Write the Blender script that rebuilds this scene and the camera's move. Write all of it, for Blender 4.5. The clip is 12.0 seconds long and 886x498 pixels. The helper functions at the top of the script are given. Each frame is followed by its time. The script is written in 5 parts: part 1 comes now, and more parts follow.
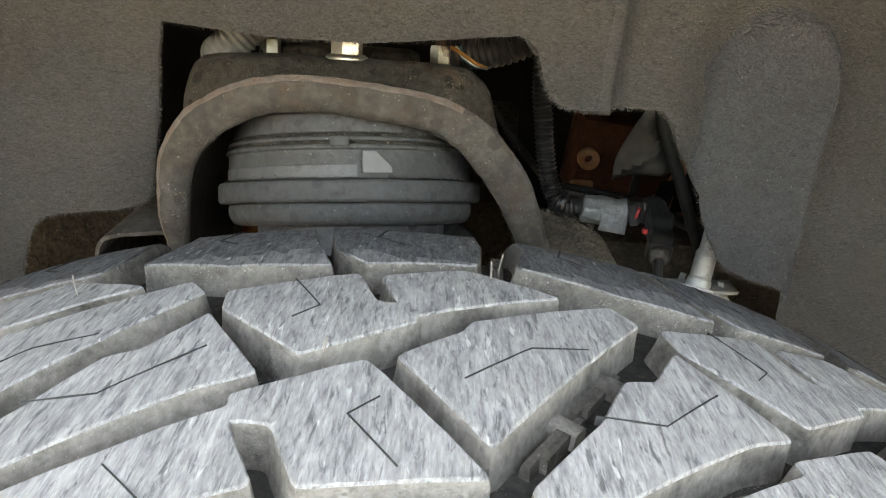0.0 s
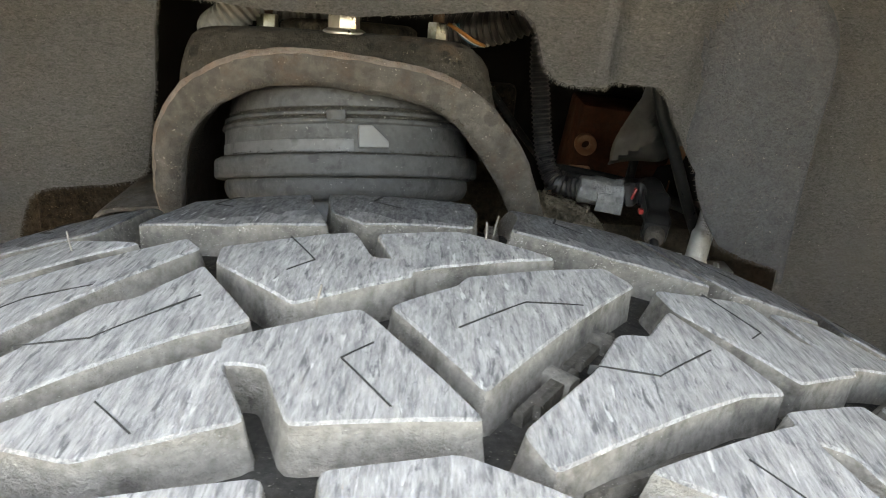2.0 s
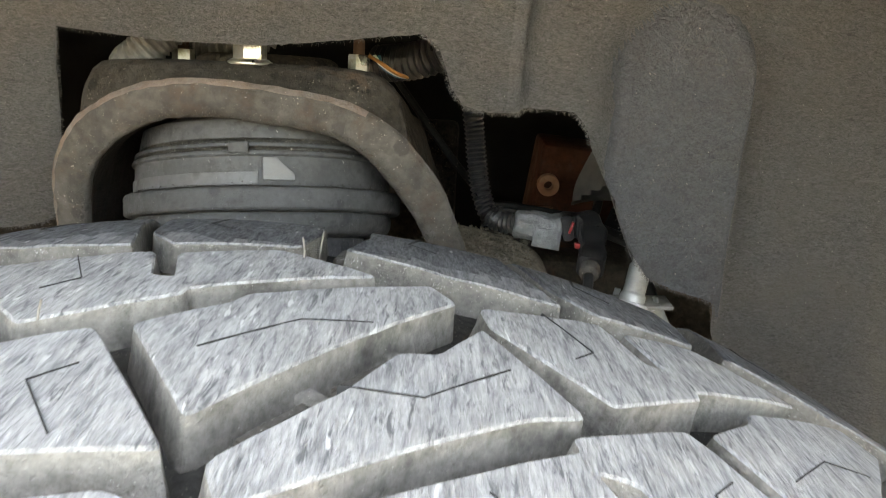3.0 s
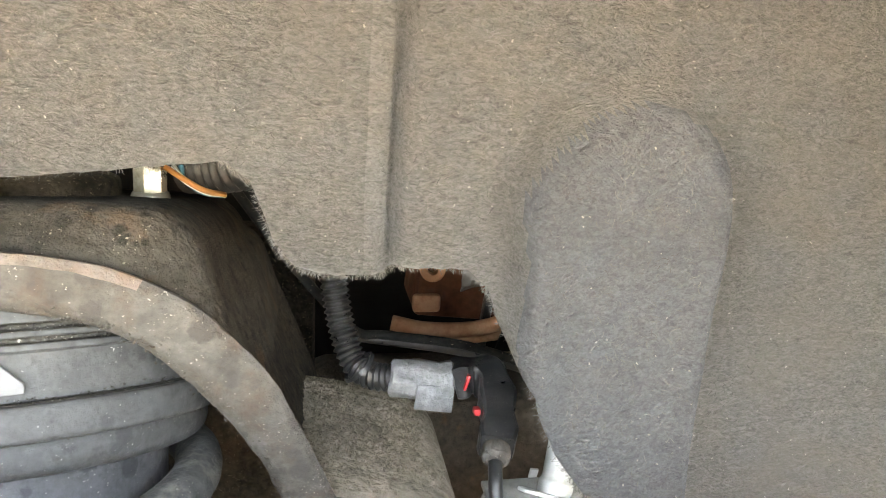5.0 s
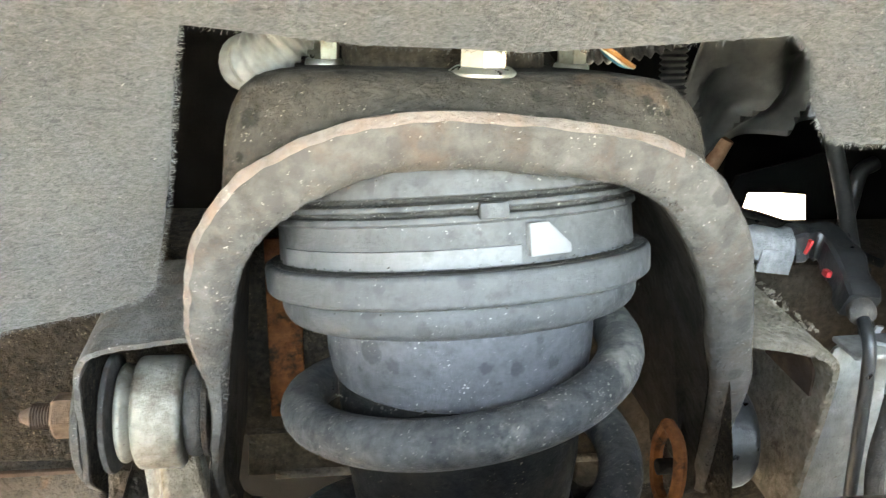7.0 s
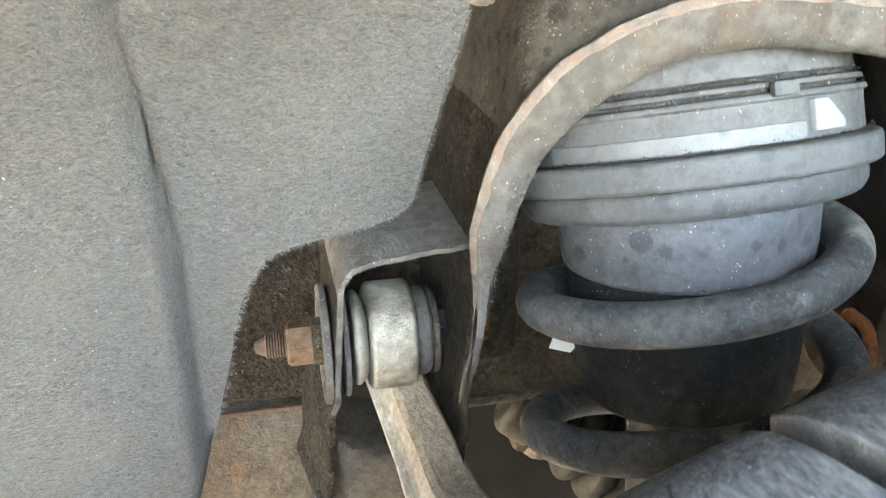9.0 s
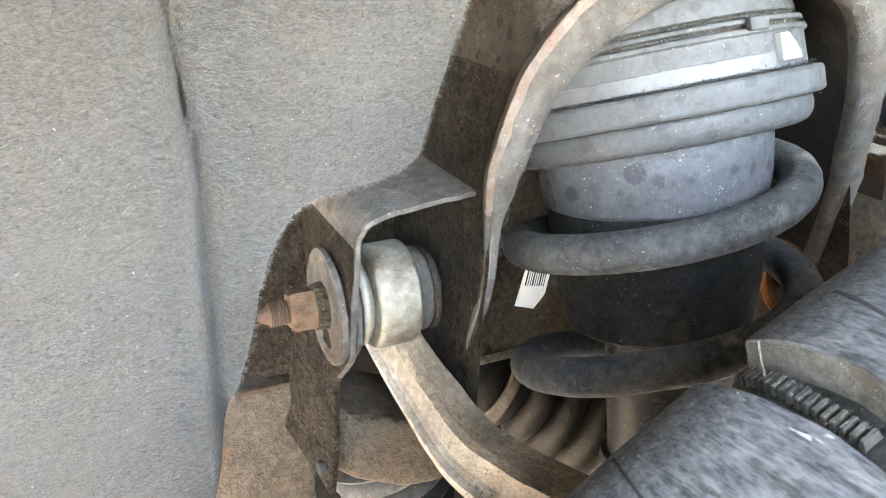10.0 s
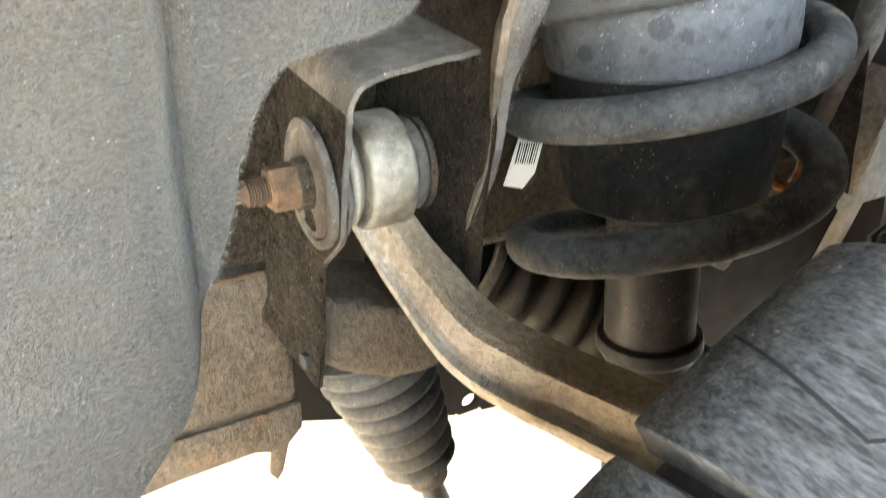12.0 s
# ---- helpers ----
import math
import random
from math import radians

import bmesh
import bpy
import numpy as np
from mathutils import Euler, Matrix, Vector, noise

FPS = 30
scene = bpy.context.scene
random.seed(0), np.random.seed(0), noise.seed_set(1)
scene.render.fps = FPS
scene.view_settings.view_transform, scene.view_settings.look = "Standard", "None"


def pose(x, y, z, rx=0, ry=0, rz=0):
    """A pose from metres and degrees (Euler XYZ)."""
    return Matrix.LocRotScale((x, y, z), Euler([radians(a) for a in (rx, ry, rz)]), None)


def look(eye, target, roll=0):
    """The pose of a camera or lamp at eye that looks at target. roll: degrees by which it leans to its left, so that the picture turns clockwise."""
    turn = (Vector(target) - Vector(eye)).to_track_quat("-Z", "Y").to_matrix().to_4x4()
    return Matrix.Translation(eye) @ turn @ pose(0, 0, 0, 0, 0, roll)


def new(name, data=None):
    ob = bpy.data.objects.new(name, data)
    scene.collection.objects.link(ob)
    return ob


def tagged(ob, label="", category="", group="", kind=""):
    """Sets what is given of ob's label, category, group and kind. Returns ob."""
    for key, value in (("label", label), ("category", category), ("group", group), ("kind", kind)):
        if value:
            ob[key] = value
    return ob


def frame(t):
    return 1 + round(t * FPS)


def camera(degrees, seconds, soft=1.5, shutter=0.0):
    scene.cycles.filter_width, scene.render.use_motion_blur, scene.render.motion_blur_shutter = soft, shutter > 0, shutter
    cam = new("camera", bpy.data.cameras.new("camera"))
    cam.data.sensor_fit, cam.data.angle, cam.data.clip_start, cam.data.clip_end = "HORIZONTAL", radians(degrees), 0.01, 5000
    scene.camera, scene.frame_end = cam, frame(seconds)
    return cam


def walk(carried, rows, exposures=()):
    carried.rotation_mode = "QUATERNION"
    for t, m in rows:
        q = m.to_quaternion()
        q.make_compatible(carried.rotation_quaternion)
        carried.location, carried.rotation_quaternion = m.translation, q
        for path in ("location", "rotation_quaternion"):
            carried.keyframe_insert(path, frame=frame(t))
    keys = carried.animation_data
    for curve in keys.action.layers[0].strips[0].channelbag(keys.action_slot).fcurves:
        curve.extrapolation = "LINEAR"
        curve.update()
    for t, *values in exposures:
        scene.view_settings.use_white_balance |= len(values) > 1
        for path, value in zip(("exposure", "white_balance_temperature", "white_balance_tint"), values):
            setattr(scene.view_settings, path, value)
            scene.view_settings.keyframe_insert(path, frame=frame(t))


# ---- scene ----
cam = camera(57.4, 12.0, soft=1.0, shutter=0.3)
METRES, EYE, TILT, LEAN, TURN = 0.8, 0.90, -20.0, -3.4, 0.0
ROWS = [
    (0.0, 0.0, 0.0, 0.0, -0.0, 0.0, 0.0),
    (0.5, -0.0101, 0.0065, -0.007, 0.1, -0.75, -0.44),
    (1.0, -0.0221, 0.0038, -0.0114, -0.06, -1.26, -0.63),
    (1.5, -0.019, -0.0032, -0.0073, -0.2, -1.25, -0.6),
    (2.0, 0.0004, 0.0002, -0.0117, -0.26, -0.59, -0.49),
    (2.5, 0.0341, 0.008, -0.0223, -0.18, 1.43, -0.04),
    (2.7, 0.0609, 0.0158, -0.0291, -0.35, 2.1, 0.43),
    (4.3, 0.0712, 0.1506, 0.0394, 1.96, 6.01, 0.42),
    (4.5, 0.0757, 0.1729, 0.0526, -1.66, 5.8, 1.74),
    (5.0, 0.0935, 0.2174, 0.0752, -7.83, 4.93, 3.73),
    (5.5, 0.0596, 0.2215, 0.075, -8.66, 3.89, 4.14),
    (6.0, -0.0561, 0.2108, 0.092, -7.61, 2.29, 4.51),
    (6.5, -0.1146, 0.222, 0.092, -6.7, -2.2, 4.2),
    (7.0, -0.1432, 0.2201, 0.0867, -7.49, -4.06, 3.47),
    (7.5, -0.2008, 0.2166, 0.075, -4.54, -4.75, 3.34),
    (7.7, -0.2266, 0.2131, 0.0764, -4.54, -5.02, 3.34),
    (9.3, -0.3358, 0.2313, 0.0381, -14.85, -5.58, 8.89),
    (9.5, -0.3574, 0.2438, 0.027, -18.37, -5.79, 9.55),
    (10.0, -0.4161, 0.2266, 0.031, -22.18, -5.52, 11.09),
    (10.5, -0.4339, 0.2389, 0.0087, -24.35, -5.2, 11.76),
    (11.0, -0.4395, 0.2789, -0.0004, -25.34, -4.58, 11.39),
    (11.5, -0.4323, 0.281, 0.0133, -26.73, -5.91, 11.7),
    (12.0, -0.4307, 0.2869, 0.018, -26.49, -13.76, 11.11),
]
EXPOSURES = [(0.0, 5.05, 10500, 12), (0.5, 5.2, 10600, 12), (1.0, 5.35, 10600, 12), (1.5, 5.1, 10600, 12), (2.0, 5.05, 10600, 12), (2.7, 5.1, 10500, 12), (4.3, 6.8, 10300, 16), (5.5, 6.95, 10200, 14), (6.0, 7.1, 9200, 14), (6.5, 7.0, 9100, 9), (7.7, 7.0, 8600, 7), (9.3, 7.15, 8600, 9), (10.0, 7.3, 8500, 12), (10.5, 7.35, 8600, 13), (11.5, 7.35, 8700, 13), (12.0, 7.05, 9600, 9)]
walk(cam, [(t, pose(0, 0, EYE, TILT, LEAN, TURN) @ pose(METRES * x, METRES * y, METRES * z, 90 + pitch, roll, yaw)) for t, x, y, z, yaw, pitch, roll in ROWS], EXPOSURES)

# ---- light ----
SUN_EL, SUN_AZ = 36.1, 354.3
world = bpy.data.worlds.new("world")
scene.world = world
world.use_nodes = True
sky = world.node_tree.nodes.new("ShaderNodeTexSky")
sky.sky_type, sky.sun_disc = "NISHITA", False
sky.dust_density, sky.ozone_density = 6.0, 0.6
sky.sun_elevation, sky.sun_rotation = radians(SUN_EL), radians(SUN_AZ)
world.node_tree.nodes["Background"].inputs["Strength"].default_value = 0.15
world.node_tree.links.new(sky.outputs[0], world.node_tree.nodes["Background"].inputs["Color"])
sun = new("sun", bpy.data.lights.new("sun", "SUN"))
sun.data.energy, sun.data.angle, sun.data.color = 1.6, radians(0.6), (1.0, 0.96, 0.91)
sun.matrix_world = look((-0.3, 3.0, 2.2), (0, 0, 0))


# ---- materials ----
def node(nt, kind, **inputs):
    n = nt.nodes.new(kind)
    for k, v in inputs.items():
        n.inputs[k.replace("_", " ")].default_value = v
    return n


def surface(name, base, second, rough=0.6, metal=0.0, grain=120.0, patch=14.0, bump=0.3, bump_scale=300.0, third=None, third_at=(0.62, 0.72), third_scale=25.0, stretch=(1, 1, 1), specks=None, depth=0.001, rough_var=0.15, crisp=(0.36, 0.64), drops=None, coarse=0.0, distort=0.0, gloss=0.12):
    """A weathered surface: base and second colour mixed at two scales, third colour in patches,
    specks (colour, scale, amount) of grit, drops (colour, scale, size) of dried spots, fine and coarse relief."""
    m = bpy.data.materials.new(name)
    m.use_nodes = True
    nt = m.node_tree
    ln = nt.links.new
    bsdf = nt.nodes["Principled BSDF"]
    co = node(nt, "ShaderNodeTexCoord")
    mp = node(nt, "ShaderNodeMapping")
    mp.inputs["Scale"].default_value = stretch
    info = node(nt, "ShaderNodeObjectInfo")
    shift = node(nt, "ShaderNodeVectorMath")
    shift.operation = "MULTIPLY_ADD"
    shift.inputs[1].default_value = (7.0, 3.0, 5.0)
    ln(info.outputs["Random"], shift.inputs[0])
    ln(co.outputs["Object"], shift.inputs[2])
    ln(shift.outputs[0], mp.inputs["Vector"])

    def noisy(scale, detail=4.0, rough_=0.6):
        n = node(nt, "ShaderNodeTexNoise", Scale=scale, Detail=detail, Roughness=rough_, Distortion=distort)
        ln(mp.outputs[0], n.inputs["Vector"])
        return n.outputs["Fac"]

    def ramp(src, a, b, ca=(0, 0, 0, 1), cb=(1, 1, 1, 1)):
        r = node(nt, "ShaderNodeValToRGB")
        r.color_ramp.elements[0].position, r.color_ramp.elements[1].position = a, b
        r.color_ramp.elements[0].color, r.color_ramp.elements[1].color = ca, cb
        ln(src, r.inputs[0])
        return r.outputs[0]

    def mix(fac, a, b):
        x = node(nt, "ShaderNodeMix")
        x.data_type = "RGBA"
        ln(fac, x.inputs[0])
        for src, slot in ((a, 6), (b, 7)):
            if isinstance(src, tuple):
                x.inputs[slot].default_value = (*src, 1)
            else:
                ln(src, x.inputs[slot])
        return x.outputs[2]

    both = node(nt, "ShaderNodeMath")
    both.operation = "ADD"
    half = node(nt, "ShaderNodeMath")
    half.operation = "MULTIPLY"
    half.inputs[1].default_value = 0.5
    ln(noisy(grain), both.inputs[0])
    ln(noisy(patch), both.inputs[1])
    ln(both.outputs[0], half.inputs[0])
    col = mix(ramp(half.outputs[0], *crisp), base, second)
    if third:
        col = mix(ramp(noisy(third_scale, 6.0, 0.65), *third_at), col, third)
    if drops:
        v = node(nt, "ShaderNodeTexVoronoi", Scale=drops[1])
        ln(mp.outputs[0], v.inputs["Vector"])
        bits = node(nt, "ShaderNodeSeparateColor")
        ln(v.outputs["Color"], bits.inputs[0])
        big = node(nt, "ShaderNodeMath")
        big.operation = "MULTIPLY_ADD"
        big.inputs[1].default_value = -drops[2]
        ln(bits.outputs[0], big.inputs[0])
        ln(v.outputs["Distance"], big.inputs[2])
        ragged = node(nt, "ShaderNodeMath")
        ragged.operation = "MULTIPLY_ADD"
        ragged.inputs[1].default_value = 0.35
        ln(noisy(drops[1] * 5), ragged.inputs[0])
        ln(big.outputs[0], ragged.inputs[2])
        col = mix(ramp(ragged.outputs[0], 0.14, 0.24, (0.85, 0.85, 0.85, 1), (0, 0, 0, 1)), col, drops[0])
    if specks:
        many = node(nt, "ShaderNodeMath")
        many.operation = "MULTIPLY_ADD"
        many.inputs[1].default_value = 0.35
        ln(noisy(specks[1] * 0.12), many.inputs[0])
        ln(noisy(specks[1] * 1.7, 2.0, 0.5), many.inputs[2])
        col = mix(ramp(many.outputs[0], 0.960 - specks[2], 1.01 - specks[2], (0, 0, 0, 1), (0.75, 0.75, 0.75, 1)), col, specks[0])
    ln(col, bsdf.inputs["Base Color"])
    ln(ramp(noisy(patch * 3), 0.3, 0.7, (max(rough - rough_var, 0.05),) * 3 + (1,), (min(rough + rough_var, 1),) * 3 + (1,)), bsdf.inputs["Roughness"])
    bsdf.inputs["Metallic"].default_value = metal
    bsdf.inputs["Specular IOR Level"].default_value = gloss
    b = node(nt, "ShaderNodeBump", Strength=bump, Distance=depth)
    relief = noisy(bump_scale, 5.0, 0.7)
    if coarse:
        lumps = node(nt, "ShaderNodeMath")
        lumps.operation = "MULTIPLY_ADD"
        lumps.inputs[1].default_value = coarse
        ln(noisy(bump_scale * 0.3, 3.0, 0.6), lumps.inputs[0])
        ln(relief, lumps.inputs[2])
        relief = lumps.outputs[0]
    ln(relief, b.inputs["Height"])
    ln(b.outputs[0], bsdf.inputs["Normal"])
    return m


FELT = surface("felt", (0.1069, 0.1048, 0.1005), (0.2738, 0.2673, 0.2523), 0.97, 0, 330, 190, 1.0, 400, third=(0.2025, 0.1903, 0.1681), third_at=(0.5, 0.9), third_scale=5, stretch=(0.75, 1, 1.7), depth=0.024, rough_var=0.02, crisp=(0.34, 0.70), coarse=1.5, distort=2.6, specks=((0.22, 0.215, 0.20), 420, 0.10))
# Paler felt that paints the highlight along raised edges of the liner.
FELTLIT = surface("lit_felt", (0.1283, 0.1257, 0.1206), (0.3175, 0.3101, 0.2925), 0.97, 0, 330, 190, 1.0, 400, third=(0.2531, 0.2309, 0.1944), third_at=(0.48, 0.8), third_scale=5, stretch=(0.75, 1, 1.7), depth=0.024, rough_var=0.02, crisp=(0.34, 0.70), coarse=1.5, distort=2.6, specks=((0.22, 0.215, 0.20), 420, 0.10))
FELTPRESSED = surface("pressed_felt", (0.09178, 0.09628, 0.1031), (0.1916, 0.1987, 0.2102), 0.97, 0, 420, 190, 1.0, 400, third=(0.1397, 0.146, 0.1556), third_at=(0.48, 0.8), third_scale=5, stretch=(1, 1, 1.5), depth=0.014, rough_var=0.02, crisp=(0.34, 0.70), coarse=1.5, distort=1.6, specks=((0.22, 0.215, 0.20), 420, 0.10))
LINT = surface("pale_lint", (0.26, 0.25, 0.22), (0.42, 0.40, 0.36), 0.9)
FRAY = surface("felt_fray", (0.10, 0.098, 0.092), (0.17, 0.165, 0.155), 0.95)
HAIR = surface("felt_hair", (0.09469, 0.09299, 0.0878), (0.2324, 0.2272, 0.2151), 0.95, grain=60, patch=30)
# Darker copies of the tread rubber: the inner shoulder's shade is in the colour.
SHOULDER = surface("shaded_shoulder_rubber", (0.02366, 0.02484, 0.0272), (0.1451, 0.1484, 0.1526), 0.7, 0, 1300, 420, 0.6, 1200, third=(0.03763, 0.03978, 0.04408), third_at=(0.52, 0.70), third_scale=700, stretch=(1, 0.16, 1), depth=0.001, crisp=(0.38, 0.64), specks=((0.36, 0.36, 0.35), 300, 0.085), gloss=0.25)
SHOULDERMID = surface("half_shaded_dusty_rubber", (0.08925, 0.09095, 0.0952), (0.255, 0.2533, 0.2516), 0.78, 0, 1280, 370, 0.8, 1250, third=(0.06375, 0.06545, 0.0697), third_at=(0.53, 0.68), third_scale=660, stretch=(1, 0.155, 1), depth=0.0015, crisp=(0.36, 0.645), distort=0.3, specks=((0.48, 0.48, 0.47), 300, 0.08), gloss=0.18)
WORN = surface("pale_worn_rubber", (0.1217, 0.1217, 0.1226), (0.1591, 0.1591, 0.1601), 0.6)
TREAD = surface("dusty_rubber", (0.175, 0.176, 0.180), (0.47, 0.465, 0.458), 0.8, 0, 1250, 330, 0.9, 1300, third=(0.13, 0.132, 0.138), third_at=(0.54, 0.66), third_scale=620, stretch=(1, 0.15, 1), depth=0.002, crisp=(0.35, 0.65), distort=0.6, specks=((0.60, 0.60, 0.59), 300, 0.09))
# Dusty flank tone, lowered to carry the shade on the block sides.
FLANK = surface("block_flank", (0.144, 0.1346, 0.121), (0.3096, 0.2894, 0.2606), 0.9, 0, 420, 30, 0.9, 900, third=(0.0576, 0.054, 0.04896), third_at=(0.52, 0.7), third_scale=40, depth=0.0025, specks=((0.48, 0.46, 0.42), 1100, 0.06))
# Flank colour at about two thirds, for the shade on the inner shoulder.
SHOULDERFLANK = surface("shaded_shoulder_flank", (0.1, 0.0935, 0.084), (0.215, 0.201, 0.181), 0.9, 0, 420, 30, 0.9, 900, third=(0.08, 0.075, 0.068), third_at=(0.52, 0.7), third_scale=40, depth=0.0025, specks=((0.48, 0.46, 0.42), 1100, 0.12))
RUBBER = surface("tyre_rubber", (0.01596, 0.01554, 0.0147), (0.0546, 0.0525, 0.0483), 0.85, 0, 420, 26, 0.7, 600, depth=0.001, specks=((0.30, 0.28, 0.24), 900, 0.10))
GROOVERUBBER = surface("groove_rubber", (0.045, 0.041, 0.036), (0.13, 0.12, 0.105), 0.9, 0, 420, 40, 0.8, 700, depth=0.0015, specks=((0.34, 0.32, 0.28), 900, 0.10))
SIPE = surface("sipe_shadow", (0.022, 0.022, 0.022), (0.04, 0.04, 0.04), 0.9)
STEEL = surface("dusty_steel", (0.04512, 0.04117, 0.03665), (0.09873, 0.09133, 0.0829), 0.75, 0.0, 150, 26, 0.7, 420, third=(0.06811, 0.04799, 0.03638), third_at=(0.50, 0.72), third_scale=60, specks=((0.30, 0.27, 0.235), 520, 0.085), drops=((0.052, 0.047, 0.043), 90, 0.47), depth=0.003, coarse=0.6)
LIPRUST = surface("rusty_edge", (0.090, 0.076, 0.066), (0.175, 0.148, 0.130), 0.85, 0.0, 170, 40, 0.8, 420, third=(0.145, 0.097, 0.075), third_at=(0.42, 0.72), third_scale=70, specks=((0.40, 0.34, 0.28), 420, 0.07), depth=0.003, coarse=0.6)
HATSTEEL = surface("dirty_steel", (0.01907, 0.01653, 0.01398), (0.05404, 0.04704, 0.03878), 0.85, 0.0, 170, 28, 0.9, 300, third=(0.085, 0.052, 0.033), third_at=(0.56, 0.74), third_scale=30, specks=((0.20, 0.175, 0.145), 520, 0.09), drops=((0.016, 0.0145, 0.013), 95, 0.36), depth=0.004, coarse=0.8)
# Brown grime, blackened so that the shade of the cavities lies in the colour.
SHADEGRIME = surface("shade_grime", (0.00924, 0.0077, 0.0063), (0.02772, 0.021, 0.01638), 0.9, 0, 150, 20, 1.0, 190, third=(0.05544, 0.0308, 0.0189), third_at=(0.62, 0.8), third_scale=18, depth=0.006, coarse=0.8)
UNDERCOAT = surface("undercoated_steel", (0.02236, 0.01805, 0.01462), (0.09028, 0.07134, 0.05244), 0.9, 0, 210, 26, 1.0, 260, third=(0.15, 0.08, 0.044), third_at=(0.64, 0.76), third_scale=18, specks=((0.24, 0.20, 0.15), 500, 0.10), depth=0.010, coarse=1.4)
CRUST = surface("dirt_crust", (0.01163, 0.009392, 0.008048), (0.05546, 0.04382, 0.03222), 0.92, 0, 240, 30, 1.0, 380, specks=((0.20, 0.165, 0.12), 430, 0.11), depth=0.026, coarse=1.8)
RAILSTEEL = surface("weathered_rail", (0.06, 0.048, 0.0368), (0.128, 0.104, 0.08), 0.88, 0, 200, 22, 0.9, 260, third=(0.19, 0.10, 0.05), third_at=(0.62, 0.74), third_scale=18, specks=((0.05, 0.04, 0.03), 420, 0.12), depth=0.005, coarse=0.8)
PALESTEEL = surface("pale_bracket", (0.17, 0.1658, 0.153), (0.2805, 0.272, 0.255), 0.6, 0.1, 150, 26, 0.6, 420, third=(0.119, 0.102, 0.0765), third_at=(0.58, 0.74), third_scale=40, specks=((0.10, 0.085, 0.065), 520, 0.08), depth=0.002)
BRACKETDUST = surface("caked_bracket", (0.135, 0.1152, 0.09), (0.297, 0.261, 0.2124), 0.9, 0, 220, 60, 1.0, 300, third=(0.09, 0.0648, 0.045), third_at=(0.58, 0.74), third_scale=50, specks=((0.26, 0.23, 0.19), 520, 0.09), depth=0.008, coarse=1.2)
BAYDIRT = surface("bay_dirt", (0.040, 0.030, 0.021), (0.125, 0.100, 0.070), 0.92, 0, 210, 26, 1.0, 260, third=(0.085, 0.045, 0.026), third_at=(0.58, 0.76), third_scale=22, specks=((0.22, 0.185, 0.14), 500, 0.10), depth=0.010, coarse=1.2)
RUST = surface("rust", (0.0476, 0.0288, 0.01836), (0.1064, 0.0672, 0.0442), 0.9, 0, 200, 26, 0.9, 340, third=(0.042, 0.0288, 0.02295), third_at=(0.5, 0.7), depth=0.0015)
BRIGHTRUST = surface("bright_rust", (0.096, 0.033, 0.012), (0.204, 0.075, 0.027), 0.9, 0, 160, 20, 0.8, 300, third=(0.03, 0.018, 0.012), third_at=(0.5, 0.62), third_scale=60, depth=0.002)
CAP = surface("strut_rubber", (0.03784, 0.03827, 0.03913), (0.06364, 0.06407, 0.06493), 0.62, 0, 300, 60, 0.4, 500, third=(0.02924, 0.02924, 0.02924), third_at=(0.54, 0.68), third_scale=120, specks=((0.36, 0.35, 0.32), 460, 0.06), drops=((0.030, 0.0305, 0.032), 95, 0.47), depth=0.0016, gloss=0.3)
WORNBAND = surface("worn_band", (0.056, 0.0565, 0.058), (0.088, 0.0885, 0.090), 0.5, 0, 300, 60, 0.3, 500, third=(0.045, 0.045, 0.046), third_at=(0.55, 0.7), third_scale=90, specks=((0.36, 0.35, 0.32), 460, 0.05), depth=0.001, gloss=0.35)
SLEEVE = surface("sleeve_rubber", (0.04352, 0.04446, 0.04825), (0.07568, 0.07663, 0.08136), 0.6, 0, 300, 60, 0.4, 500, third=(0.03406, 0.035, 0.03784), third_at=(0.54, 0.70), third_scale=110, specks=((0.36, 0.35, 0.32), 460, 0.085), drops=((0.026, 0.027, 0.031), 80, 0.47), depth=0.0014, gloss=0.3)
# Rubber with brown dirt, blackened to hold the shade low on the strut.
BOOT = surface("boot_rubber", (0.0055, 0.0054, 0.0052), (0.017, 0.0162, 0.0148), 0.7, 0, 260, 26, 0.5, 460, third=(0.045, 0.038, 0.027), third_at=(0.56, 0.74), third_scale=34, specks=((0.25, 0.22, 0.18), 460, 0.07), depth=0.0018)
GROOVE = surface("groove_dirt", (0.020, 0.019, 0.018), (0.075, 0.070, 0.062), 0.9, 0, 420, 60, 1.0, 520, specks=((0.34, 0.32, 0.28), 560, 0.14), depth=0.003)
PALEBOOT = surface("pale_boot_rubber", (0.0357, 0.03511, 0.03332), (0.07437, 0.07259, 0.06842), 0.6, 0, 260, 26, 0.5, 460, third=(0.02678, 0.02678, 0.02678), third_at=(0.55, 0.7), third_scale=50, specks=((0.30, 0.28, 0.25), 460, 0.08), depth=0.0018, gloss=0.14)
DRIVEBOOT = surface("drive_boot_rubber", (0.0072, 0.00708, 0.00672), (0.0204, 0.0198, 0.0186), 0.5, 0, 220, 22, 0.4, 420, third=(0.036, 0.0324, 0.027), third_at=(0.60, 0.76), third_scale=30, specks=((0.20, 0.185, 0.16), 460, 0.04), depth=0.0015, gloss=0.08)
COIL = surface("spring_paint", (0.02701, 0.02814, 0.02926), (0.0957, 0.09457, 0.09005), 0.55, 0, 220, 22, 0.5, 420, third=(0.2251, 0.2101, 0.1839), third_at=(0.58, 0.74), third_scale=30, specks=((0.30, 0.28, 0.24), 460, 0.11), depth=0.0018, gloss=0.15)
